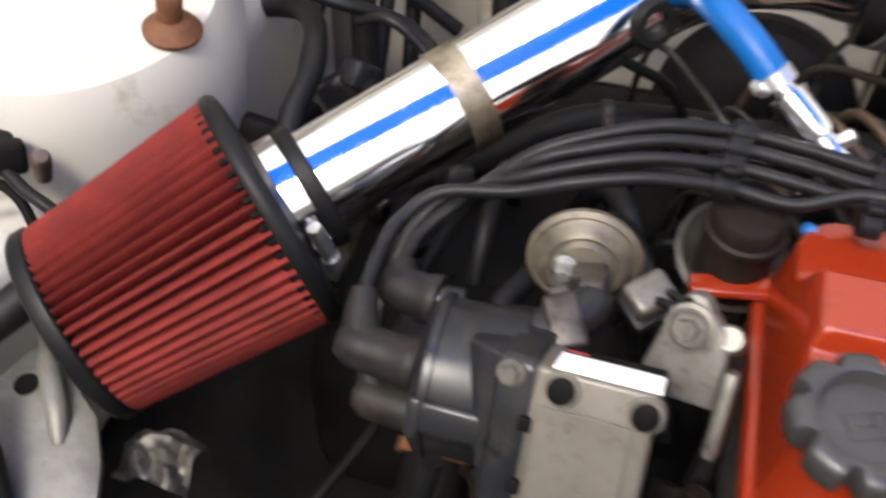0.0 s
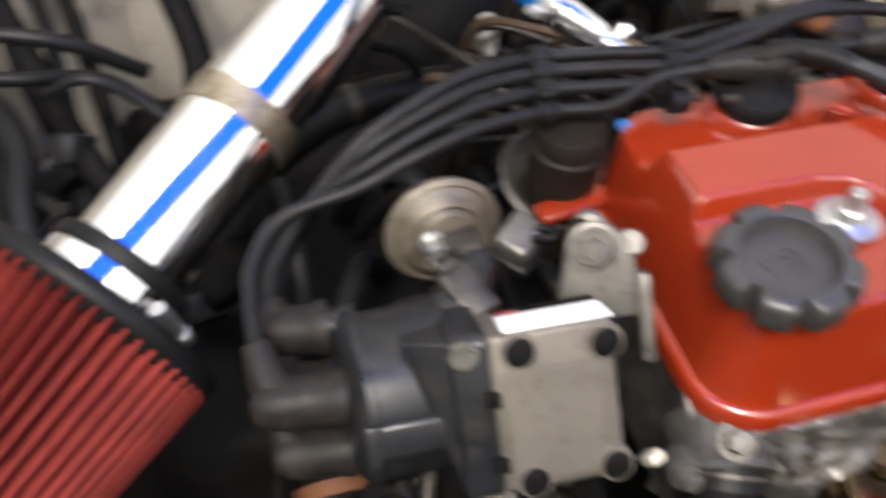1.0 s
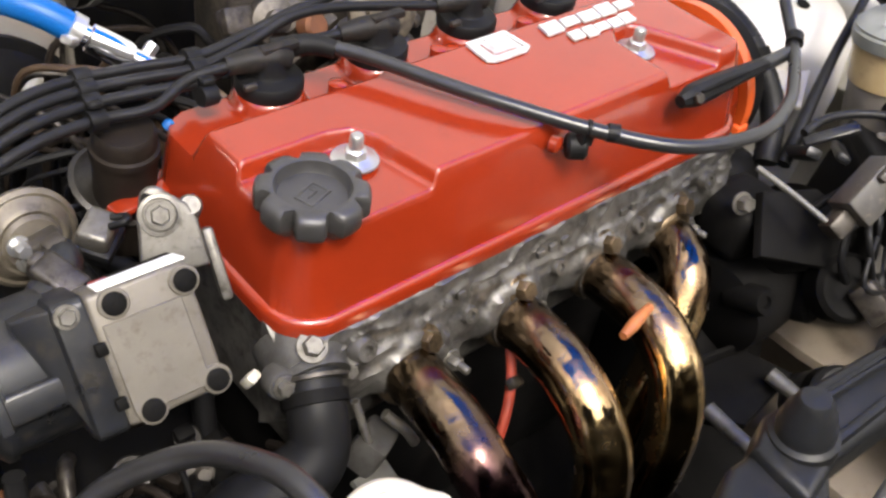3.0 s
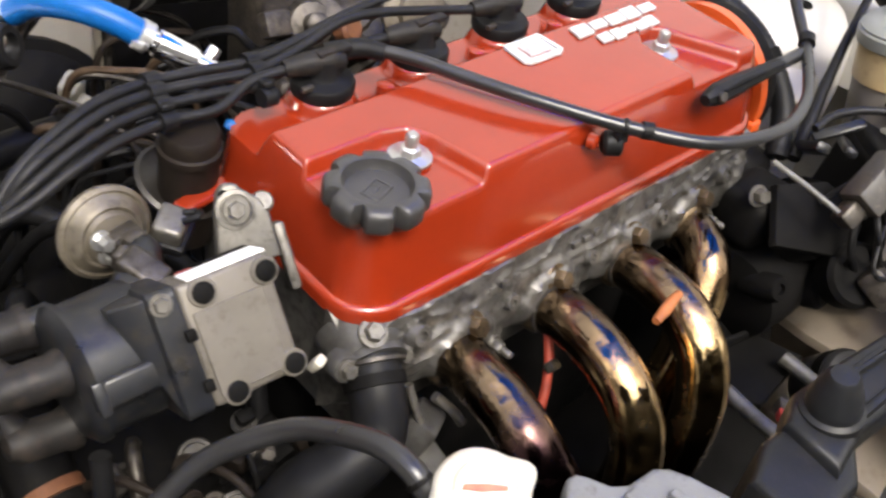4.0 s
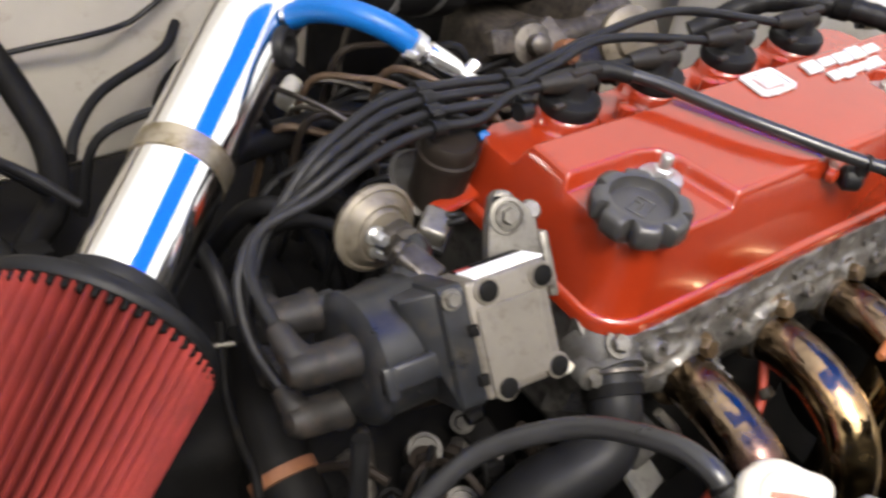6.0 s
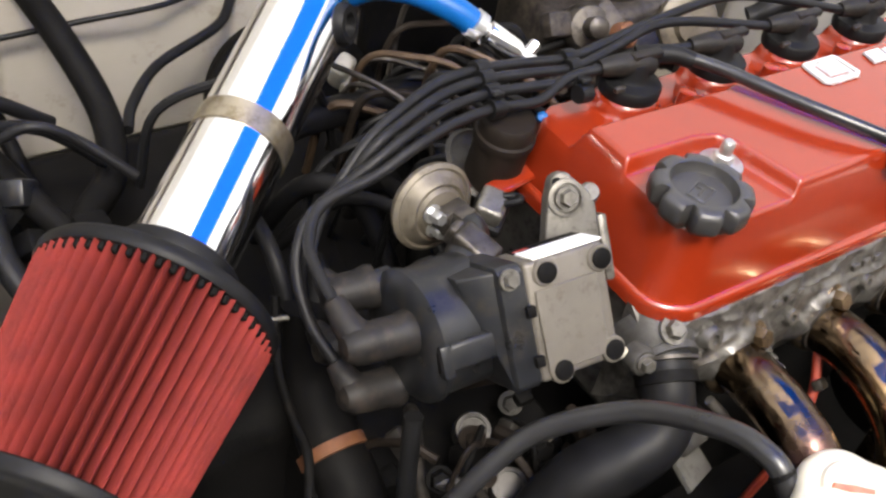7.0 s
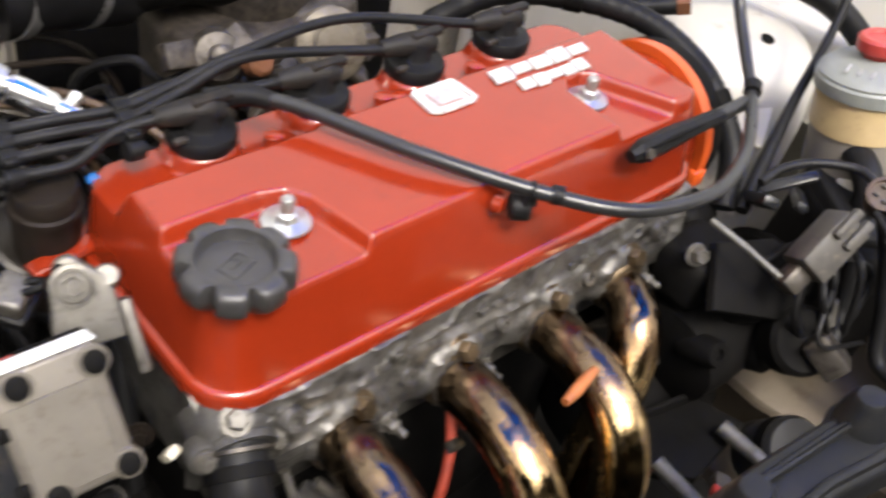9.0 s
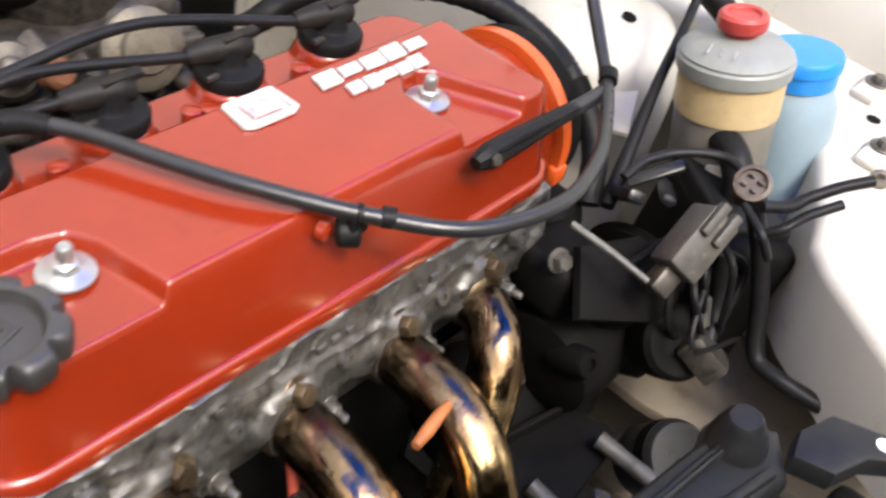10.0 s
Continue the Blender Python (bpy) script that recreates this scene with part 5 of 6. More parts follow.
# wiring and connectors
cn = thing("wiring_connector", (0.4653, -0.0563, 0.0012), "grey plastic wiring connector with latches hanging from its loom", "connector")
cmx = basis((0.4629, -0.0565, 0.0033), (0.80, 0.0, 0.56), (0, -0.6, 0.8))
bm = block((0, 0, 0.0), (0.030, 0.026, 0.050), cmx, 0.003, 2)
part("shell", bm, DUSTY, cn)
for dx in (-0.008, 0.004):
    part("latch", block((0.016, dx, 0.016), (0.008, 0.007, 0.026), cmx, 0.0015), DUSTY, cn, "pale grey latch")
part("tab", block((-0.002, 0.0, -0.034), (0.018, 0.016, 0.02), cmx, 0.003), STEEL, cn, "stained metal tab")
pl = thing("round_plug", (0.5140, -0.0606, 0.0323), "brown round plug with open pin sockets", "connector")
pm = basis((0.5189, -0.0594, 0.0291), (-0.62, -0.15, 0.75), (0, 1, 0.2))
part("shell", lathe([(0.008, -0.026), (0.0120, -0.02), (0.0132, 0.0), (0.0132, 0.005), (0.0105, 0.0055), (0.0100, 0.002), (0.001, 0.002)], pm.translation, pm.to_3x3() @ vec((0, 0, 1)), 12), TAN, pl)
for dx, dy in ((-0.004, -0.004), (-0.004, 0.004), (0.004, -0.004), (0.004, 0.004)):
    part("pin", block((dx, dy, 0.004), (0.0045, 0.0022, 0.003), pm, 0.0005, 1), DUSTY, pl)
for pts, r, lab in (
    ([(0.4698, 0.0103, 0.0112), (0.4927, 0.0087, 0.0170), (0.5184, -0.0044, 0.0214), (0.5379, -0.0288, 0.0244), (0.5299, -0.0528, 0.0248)], 0.0036, "grey sheathed wire arching to the plug"),
    ([(0.5021, -0.0764, 0.0301), (0.5197, -0.0889, 0.0299), (0.5341, -0.0940, 0.0341), (0.5545, -0.1061, 0.0423), (0.5718, -0.1190, 0.0483)], 0.0042, "dark wire running to a ring terminal"),
    ([(0.5009, -0.0820, 0.0081), (0.5091, -0.0944, 0.0196), (0.5287, -0.1007, 0.0258), (0.5492, -0.1128, 0.0339)], 0.0038, "dark wire taped beside the plug"),
    ([(0.5170, -0.0670, 0.0185), (0.525, -0.085, -0.02), (0.524, -0.103, -0.06), (0.514, -0.120, -0.092), (0.510, -0.142, -0.094), (0.514, -0.168, -0.096), (0.522, -0.201, -0.098), (0.530, -0.26, -0.10)], 0.0068, "thick taped black loom along the wing"),
    ([(0.4965, -0.0686, -0.0155), (0.4970, -0.0808, -0.0586), (0.4760, -0.0939, -0.0789)], 0.006, "taped loom down to a lower plug"),
    ([(0.5031, -0.0653, 0.0231), (0.4867, -0.0881, 0.0217), (0.4935, -0.0974, 0.0034), (0.5070, -0.0894, 0.0016)], 0.003, "bare looped wire below the plug"),
):
    solo("wire", sweep(pts, r, 10, 6), RUBBER if r > 0.0037 else WIRE, lab, "wire", "wing wiring")
rt2 = thing("ring_terminal", (0.5745, -0.1204, 0.0485), "dull steel ring terminal on the end of a wire", "terminal")
part("ring", lathe([(0.0075, 0), (0.0075, 0.0025), (0.0035, 0.0025), (0.0035, 0.0)], (0.5765, -0.1215, 0.0485), (-0.5, 0.1, 0.85), 20), STRAP, rt2)
lc = thing("lower_plug", (0.4694, -0.0938, -0.0805), "dusty grey plug on the lower loom", "connector")
part("shell", block((0, 0, 0), (0.028, 0.034, 0.022), pose(0.4691, -0.0959, -0.0805, 30, 20, 20), 0.004, 2), STEEL, lc)
part("wire_end", lathe([(0.006, 0), (0.006, 0.02), (0.003, 0.022)], (0.4771, -0.0826, -0.0642), (0.2, 0.4, 0.9), 12), DUSTY, lc)
random.seed(8)
for i in range(6):
    a = vec((0.45 + 0.05 * random.random(), -0.015 - 0.04 * random.random(), -0.045 + 0.03 * random.random()))
    solo("loose_wire", sweep([a, a + vec((0.02, -0.015, 0.02)) * random.uniform(0.4, 1.2), a + vec((random.uniform(-0.03, 0.04), -0.04, random.uniform(-0.02, 0.02))), a + vec((random.uniform(0, 0.06), -0.05, -0.05))], random.uniform(0.0018, 0.0032), 8, 6), RUBBER, "thin black wire in the loom beside the pump", "wire", "loom wires")
for i, (c, s, a) in enumerate((((0.5282, -0.0015, -0.0214), (0.05, 0.012, 0.008), 20), ((0.5174, 0.0077, -0.0056), (0.045, 0.010, 0.006), -25), ((0.5005, 0.0185, -0.0243), (0.05, 0.014, 0.01), 35))):
    solo("loom_strap", block((0, 0, 0), s, pose(*c, 20, a, a * 1.5), 0.003), PLASTIC, "dark grey plastic strap over the loom", "strap", "loom straps")

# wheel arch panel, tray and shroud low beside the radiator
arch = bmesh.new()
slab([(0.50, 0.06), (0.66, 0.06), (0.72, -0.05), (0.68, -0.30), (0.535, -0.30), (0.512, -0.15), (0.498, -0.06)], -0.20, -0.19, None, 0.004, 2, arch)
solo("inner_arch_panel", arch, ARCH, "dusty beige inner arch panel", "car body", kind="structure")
tr = thing("lower_tray", (0.38, -0.055, -0.165), "black sheet metal tray beside the alternator", "tray")
part("sheet", slab([(0.345, -0.02), (0.425, -0.035), (0.440, -0.078), (0.360, -0.088), (0.330, -0.06)], -0.170, -0.163, None, 0.003), DARK, tr)
part("lip", block((0, 0, 0), (0.090, 0.005, 0.014), pose(0.386, -0.029, -0.160, 0, 0, -11), 0.002), DARK, tr)
for c, yaw in (((0.408, -0.098, -0.152), 96), ((0.341, -0.088, -0.160), 92)):
    solo("grey_bar", sweep([(c[0] + 0.026 * math.cos(radians(yaw)), c[1] + 0.026 * math.sin(radians(yaw)), c[2] + 0.003), c, (c[0] - 0.028 * math.cos(radians(yaw)), c[1] - 0.028 * math.sin(radians(yaw)), c[2] - 0.003)], [0.0068, 0.0062, 0.0066], 10, 4), DUSTED, "pale grey metal bar beside the tray", "bar", "tray bars")
pg = thing("loose_plug", (0.372, -0.105, -0.165), "small red and white plug beside the tray", "connector")
part("shell", block((0, 0, 0), (0.022, 0.014, 0.012), pose(0.372, -0.103, -0.165, 10, 12, 35), 0.003, 2), DUSTY, pg)
part("red_end", block((0, 0, 0), (0.010, 0.010, 0.009), pose(0.362, -0.106, -0.161, 10, 12, 35), 0.002, 2), REDCAP, pg, "red plug end")
mt = thing("fan_motor", (0.27, -0.17, -0.1), "dusty dark grey plastic fan shroud with stepped motor bosses", "fan")
bm = bmesh.new()
slab([(0.180, -0.150), (0.205, -0.140), (0.255, -0.143), (0.305, -0.148), (0.345, -0.156), (0.356, -0.176), (0.330, -0.196), (0.270, -0.185), (0.215, -0.182), (0.175, -0.190)], -0.012, 0.014, None, 0.007, 3, bm)
slab([(0.225, -0.150), (0.300, -0.156), (0.330, -0.160), (0.330, -0.166), (0.298, -0.162), (0.225, -0.156)], 0.012, 0.020, None, 0.003, 2, bm)
slab([(0.215, -0.172), (0.270, -0.174), (0.325, -0.184), (0.322, -0.190), (0.268, -0.180), (0.215, -0.178)], 0.012, 0.019, None, 0.003, 2, bm)
part("shroud", bm, SHROUDDARK, mt, "dusty dark grey shroud arm")
for x, y, z, rr in ((0.326, -0.163, 0.020, 0.0165), (0.205, -0.161, 0.030, 0.0158)):
    part("motor_boss", lathe([(rr * 1.2, -0.03), (rr * 1.2, -0.012), (rr * 1.02, -0.010), (rr, -0.003), (rr * 0.90, -0.001), (rr * 0.86, 0.005), (rr * 0.70, 0.008), (rr * 0.66, 0.013), (rr * 0.5, 0.0165), (0.001, 0.0175)], (x, y, z), (-0.12, 0.1, 1), 32), SHROUDDARK, mt, "stepped grey boss")
part("housing", slab([(0.135, -0.160), (0.165, -0.148), (0.200, -0.150), (0.215, -0.180), (0.185, -0.200), (0.135, -0.200)], -0.05, 0.006, None, 0.006, 3), SHROUDDARK, mt, "dark plastic fan housing")
bm = slab([(0.336, -0.190), (0.356, -0.184), (0.382, -0.192), (0.396, -0.225), (0.384, -0.236), (0.368, -0.220), (0.344, -0.212)], 0.008, 0.022, None, 0.003, 2)
part("bracket", bm, SHROUDDARK, mt, "angled grey bracket")
part("bracket_bolt", lathe([(0.0045, 0), (0.0045, 0.0012), (0.001, 0.0012)], (0.384, -0.222, 0.0215), (0, 0, 1), 18), WHITE, mt, "pale bolt in the bracket")
solo("radiator_support", sweep([(0.13, -0.235, -0.01), (0.20, -0.218, 0.0), (0.27, -0.212, 0.0), (0.36, -0.245, -0.005)], 0.009, 12, 5), DUSTED, "pale dusty steel radiator support bar", "bar")
dc = thing("dark_can", (0.462, -0.118, -0.2), "small dark canister low beside the wheel arch", "canister")
part("can", lathe([(0.028, -0.05), (0.03, -0.045), (0.03, 0.0), (0.027, 0.004), (0.001, 0.005)], (0.462, -0.118, -0.175), (-0.2, -0.5, 0.8), 32), HOSE, dc)
part("label", band((0.464, -0.113, -0.183), (-0.2, -0.5, 0.8), 0.0302, 0.014, 0.0006), DARK, dc, "dark paper band")

# ---- behind the head: carburettor, manifold, vacuum lines ----
cb = thing("carburettor", (0.2624, 0.3825, -0.0470), "grimy grey carburettor with brass and steel fittings", "carburettor")
random.seed(21)
bm = block((0.2630, 0.3980, -0.0465), (0.14, 0.10, 0.10), None, 0.012, 3)
block((0.3272, 0.3948, -0.0197), (0.07, 0.07, 0.06), None, 0.012, 3, bm)
lathe([(0.045, 0), (0.05, 0.02), (0.05, 0.045), (0.046, 0.05)], (0.2857, 0.4136, -0.0085), (0, 0, 1), 32, bm)
for i in range(16):
    lathe([(0.009, 0), (0.0095, 0.012), (0.006, 0.016), (0.0055, 0.026), (0.003, 0.027)], (random.uniform(0.17, 0.34), random.uniform(0.315, 0.34), random.uniform(-0.08, 0.0)), (random.uniform(-0.6, 0.6), -1, random.uniform(-0.1, 0.7)), 12, bm)
for i in range(14):
    block((0, 0, 0), (random.uniform(0.01, 0.04), random.uniform(0.01, 0.03), random.uniform(0.008, 0.025)), pose(random.uniform(0.17, 0.34), random.uniform(0.315, 0.35), random.uniform(-0.08, 0.02), random.uniform(-40, 40), random.uniform(-40, 40), 0), 0.003, 2, bm)
part("carburettor_body", bm, GRIME, cb)
part("dashpot", lathe([(0.012, -0.02), (0.02, -0.015), (0.022, 0.0), (0.018, 0.008), (0.009, 0.010), (0.009, 0.024), (0.006, 0.026)], (0.2003, 0.3313, 0.0115), (-0.25, -0.75, 0.5), 28), STEEL, cb, "pale steel dashpot")
part("brass_plug", lathe([(0.011, 0), (0.011, 0.012), (0.008, 0.015), (0.001, 0.015)], (0.2198, 0.3130, 0.0110), (0.1, -0.8, 0.5), 20), RUST, cb, "brown plug")
part("yellow_cover", lathe([(0.026, -0.01), (0.029, -0.006), (0.029, 0.0), (0.025, 0.003), (0.018, 0.004), (0.016, 0.009), (0.008, 0.010), (0.001, 0.010)], (0.2761, 0.2901, 0.0247), (-0.2, -0.85, 0.45), 36), GOLDISH, cb, "yellow-green plated diaphragm cover")
mf = thing("intake_manifold", (0.2194, 0.2916, -0.0809), "grimy black intake manifold runners behind the head", "manifold")
for px in (0.105, 0.189, 0.273, 0.357):
    part("runner", sweep([(px, 0.20, -0.03), (px * 0.9 + 0.02, 0.25, -0.05), (px * 0.7 + 0.07, 0.31, -0.08), (px * 0.5 + 0.12, 0.36, -0.1)], 0.021, 18, 6), DARK, mf)
part("plenum", block((0.2267, 0.3905, -0.1303), (0.28, 0.1, 0.07), None, 0.02, 3), DARK, mf)
random.seed(33)
for i in range(26):
    x = random.uniform(-0.04, 0.34)
    y = random.uniform(0.24, 0.42)
    z = random.uniform(-0.10, -0.02)
    d = vec((random.uniform(-0.08, 0.08), random.uniform(-0.05, 0.06), random.uniform(-0.01, 0.03)))
    a = vec((x, y, z))
    solo("vacuum_line", sweep([a - d * 0.3 - vec((0, 0, 0.07)), a, a + d * 0.4 + vec((0, 0, 0.012)), a + d + vec((0.01, 0, 0.006)), a + d * 1.6 + vec((0, 0.01, -0.03)), a + d * 1.8 + vec((0, 0.01, -0.10))], random.uniform(0.002, 0.0042), 8, 6), random.choice([RUBBER, RUBBER, RUBBER, STEEL, WIRE]), "thin vacuum line tangled behind the engine", "hose", "vacuum lines")
random.seed(61)
for i in range(14):
    a = vec((random.uniform(-0.03, 0.13), random.uniform(0.29, 0.42), random.uniform(-0.06, 0.0)))
    d = vec((random.uniform(0.02, 0.05), random.uniform(-0.04, 0.01), random.uniform(-0.02, 0.015)))
    solo("metal_pipe", sweep([a - d * 1.3 - vec((0, 0, 0.07)), a - d, a + vec((0, 0, 0.008)), a + d, a + d * 1.5 - vec((0, 0, 0.03)), a + d * 1.7 - vec((0, 0, 0.10))], random.uniform(0.0022, 0.0036), 8, 6), random.choice([BROWN, STEEL, RUSTED, RUBBER]), "thin brown metal vacuum pipe behind the ignition wires", "pipe", "vacuum pipes")
solo("throttle_cable", sweep([(0.0991, 0.3486, -0.0236), (0.1331, 0.3362, -0.0071), (0.1761, 0.3366, -0.0010), (0.2127, 0.3318, 0.0095)], 0.0034, 10, 6), RUBBER, "black sheathed throttle cable behind the wires", "cable")
ah = thing("air_horn", (0.2274, 0.4348, 0.0528), "black air horn pipe from the coupler to the carburettor", "air intake")
part("pipe", sweep([(0.1519, 0.4202, 0.0460), (0.2162, 0.4166, 0.0474), (0.2791, 0.4166, 0.0414), (0.3161, 0.4271, 0.0108)], [0.034, 0.036, 0.05, 0.052], 32, 6), DARK, ah)
# sensor beside the cover's end, with its ring
sn = thing("thermostat_housing", (0.0130, 0.2066, 0.0021), "dark brown housing with a steel rim below the ignition wires", "housing")
part("body", lathe([(0.0185, -0.05), (0.019, 0.020), (0.0205, 0.021), (0.0205, 0.026), (0.0185, 0.027), (0.0185, 0.036), (0.0165, 0.0385), (0.001, 0.039)], (0.0078, 0.1992, 0.0240), (0, -0.1, 1), 32), BROWN, sn)
part("rim", lathe([(0.026, 0), (0.0295, 0.001), (0.031, 0.004), (0.028, 0.006), (0.0255, 0.004)], (0.0079, 0.2110, 0.0082), (0.2, -0.35, 0.9), 36), CAPSTEEL, sn, "dull steel rim")
part("blue_cap", lathe([(0.0035, 0), (0.0035, 0.006), (0.001, 0.007)], (0.0372, 0.1984, 0.0516), (-0.3, -0.6, 0.7), 14), BLUE, sn, "small blue cap")
sn2 = thing("coolant_sensor", (-0.0287, 0.1536, 0.0292), "grey coolant sensor plug behind the distributor", "sensor")
part("plug", block((0, 0, 0), (0.022, 0.018, 0.014), pose(-0.0320, 0.1520, 0.0352, 10, -10, 40), 0.003, 3), BRACKET, sn2)
part("collar", block((0, 0, 0), (0.026, 0.022, 0.008), pose(-0.0316, 0.1529, 0.0271, 10, -10, 40), 0.003, 2), RUBBER, sn2)
part("loop", sweep([(-0.0287, 0.1442, 0.0421), (-0.0212, 0.1396, 0.0462), (-0.0180, 0.1459, 0.0435), (-0.0246, 0.1512, 0.0415)], 0.0022, 10, 6), RUBBER, sn2)

# below the distributor
ub = thing("gearbox_housing", (-0.0369, 0.1309, -0.2602), "grimy gearbox housing with breather studs below the distributor", "gearbox")
random.seed(5)
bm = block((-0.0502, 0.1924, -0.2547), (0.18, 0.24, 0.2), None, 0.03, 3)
part("casing", bm, DARK, ub, "oily casing, blackened for deep-bay shade")
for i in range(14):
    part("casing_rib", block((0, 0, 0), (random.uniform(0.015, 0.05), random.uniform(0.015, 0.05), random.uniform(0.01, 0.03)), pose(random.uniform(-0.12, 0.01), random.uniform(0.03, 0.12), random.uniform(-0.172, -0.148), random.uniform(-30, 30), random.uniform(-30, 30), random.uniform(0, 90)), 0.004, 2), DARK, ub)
part("stud_cap", lathe([(0.0125, -0.02), (0.0128, 0.0), (0.0118, 0.003), (0.0092, 0.0032), (0.0088, 0.0018), (0.001, 0.0022)], (-0.051, 0.098, -0.113), (-0.3, -0.4, 0.85), 28), CAPSTEEL, ub, "bright round cap")
part("stud_cap", lathe([(0.0125, -0.02), (0.0128, 0.0), (0.0118, 0.003), (0.0092, 0.0032), (0.0088, 0.0018), (0.001, 0.0022)], (-0.045, 0.059, -0.1294), (-0.3, -0.4, 0.85), 28), CAPSTEEL, ub, "dull round cap")
random.seed(55)
for i in range(34):
    c = (random.uniform(-0.10, 0.045), random.uniform(0.035, 0.13), random.uniform(-0.145, -0.075))
    look_of = random.choice([STEEL, BROWN, CAPSTEEL, DARK, BROWN])
    if i % 3 == 0:
        part("fitting", hexbolt(bmesh.new(), c, (random.uniform(-0.6, 0.3), -0.6, random.uniform(0.2, 1)), random.uniform(0.004, 0.007), random.uniform(0.006, 0.012), 0.009), look_of, ub)
    elif i % 3 == 1:
        part("casting_lug", block((0, 0, 0), (random.uniform(0.012, 0.034), random.uniform(0.006, 0.016), random.uniform(0.008, 0.022)), pose(*c, random.uniform(-40, 40), random.uniform(-40, 40), random.uniform(0, 180)), 0.003, 2), look_of, ub)
    else:
        d = vec((random.uniform(-0.02, 0.02), random.uniform(-0.02, 0.02), random.uniform(-0.02, 0.02)))
        part("thin_pipe", sweep([vec(c) - d, vec(c) + vec((0, 0, 0.008)), vec(c) + d, vec(c) + d * 2 - vec((0, 0, 0.02))], random.uniform(0.0018, 0.0034), 8, 5), look_of, ub)
part("bent_pipe", sweep([(-0.0730, 0.1391, -0.1261), (-0.0795, 0.1272, -0.1166), (-0.0848, 0.1139, -0.1224), (-0.0901, 0.0992, -0.1363), (-0.0933, 0.0717, -0.1684)], 0.0052, 12, 6), STEEL, ub, "steel breather pipe")
part("silver_rod", lathe([(0.0020, 0), (0.0020, 0.018), (0.001, 0.024)], (-0.1317, 0.1980, -0.0629), (-0.8, 0.35, -0.1), 12), BRACKET, ub, "dull threaded rod")
solo("earth_cable", sweep([(-0.1418, 0.2144, -0.0546), (-0.1529, 0.1836, -0.0875), (-0.1603, 0.1455, -0.0951), (-0.1671, 0.1125, -0.0964), (-0.2048, 0.0417, -0.1227)], 0.0032, 10, 6), DARK, "thin black cable beside the air filter", "cable")
solo("block_cable", sweep([(-0.1196, 0.0822, -0.0394), (-0.1262, 0.0665, -0.0940), (-0.1303, 0.0462, -0.1542)], 0.006, 10, 6), RUBBER, "black cable hanging below the distributor", "cable")

# ---- filter side: hoses, cables and panels behind the tube ----
fh = thing("firewall_hose", (-0.0693, 0.3667, -0.0493), "thick black hose along the firewall", "hose")
part("hose", sweep([(-0.1996, 0.3909, -0.1632), (-0.1337, 0.3620, -0.0862), (-0.0693, 0.3667, -0.0493), (0.0294, 0.3874, -0.0592), (0.1014, 0.3974, -0.0622), (0.1694, 0.3815, -0.0748)], 0.013, 14, 7), RUBBER, fh)
part("hose_clamp", band((-0.0693, 0.3667, -0.0493), (0.95, 0.15, 0.12), 0.013, 0.007, 0.0015), STEEL, fh, "dull hose clamp")
for pts, r, mat_, lab in (
    ([(-0.1929, 0.6354, -0.0166), (-0.1751, 0.5407, -0.0429), (-0.1626, 0.4781, -0.0815), (-0.1773, 0.4210, -0.0955), (-0.2074, 0.3827, -0.0956), (-0.2413, 0.3454, -0.1069)], 0.012, DARK, "thick black hose behind the air filter"),
    ([(0.0076, 0.6098, -0.0790), (-0.0195, 0.5816, -0.0886), (-0.0905, 0.5458, -0.0934), (-0.1319, 0.4973, -0.0929), (-0.1478, 0.4658, -0.0944)], 0.0048, RUBBER, "black cable with a ring end on the firewall"),
    ([(-0.2603, 0.4136, -0.0382), (-0.2333, 0.4031, -0.0248), (-0.2049, 0.3955, -0.0405), (-0.1734, 0.3748, -0.0659)], 0.004, WIRE, "thin wire behind the air filter"),
    ([(-0.3852, 0.3808, -0.0493), (-0.3389, 0.4186, -0.0250), (-0.2717, 0.4111, -0.0239), (-0.2232, 0.4259, -0.0458), (-0.1832, 0.4088, -0.0758)], 0.005, RUBBER, "thin black line beside the strut tower"),
    ([(-0.3744, 0.4659, -0.0835), (-0.3071, 0.4297, -0.0500), (-0.2809, 0.3752, -0.0482), (-0.2809, 0.3177, -0.0639), (-0.2626, 0.2747, -0.0935)], 0.009, RUBBER, "black hose beside the strut tower"),
    ([(-0.3233, 0.6330, -0.0247), (-0.2883, 0.5120, -0.0462), (-0.2411, 0.3792, -0.0796), (-0.2018, 0.3214, -0.1038)], 0.010, DARK, "dark hose under the intake tube"),
    ([(-0.4136, 0.4436, -0.0670), (-0.3386, 0.4918, -0.0422), (-0.2592, 0.4799, -0.0448), (-0.2012, 0.4892, -0.0894)], 0.006, WIRE, "grey wire on the firewall"),
):
    solo("hose" if r > 0.006 else "wire", sweep(pts, r, 14, 7), mat_, lab, "hose" if r > 0.006 else "wire")
random.seed(41)
for i in range(4):
    x = -0.315 + 0.022 * i + random.uniform(-0.006, 0.006)
    solo("hose", sweep([(x - 0.02, 0.62, random.uniform(-0.09, -0.02)), (x, 0.53 + random.uniform(-0.02, 0.02), random.uniform(-0.1, -0.05)), (x + random.uniform(-0.02, 0.03), 0.42, random.uniform(-0.14, -0.08)), (x + 0.02, 0.32, -0.14)], random.uniform(0.004, 0.008), 12, 6), random.choice([DARK, RUBBER, BROWN]), "grimy hose between strut tower and firewall", "hose", "tower hoses")
gr = thing("harness_bundle", (-0.2404, 0.3579, -0.1271), "dark bundle of connectors and wires behind the filter", "wiring loom")
random.seed(12)
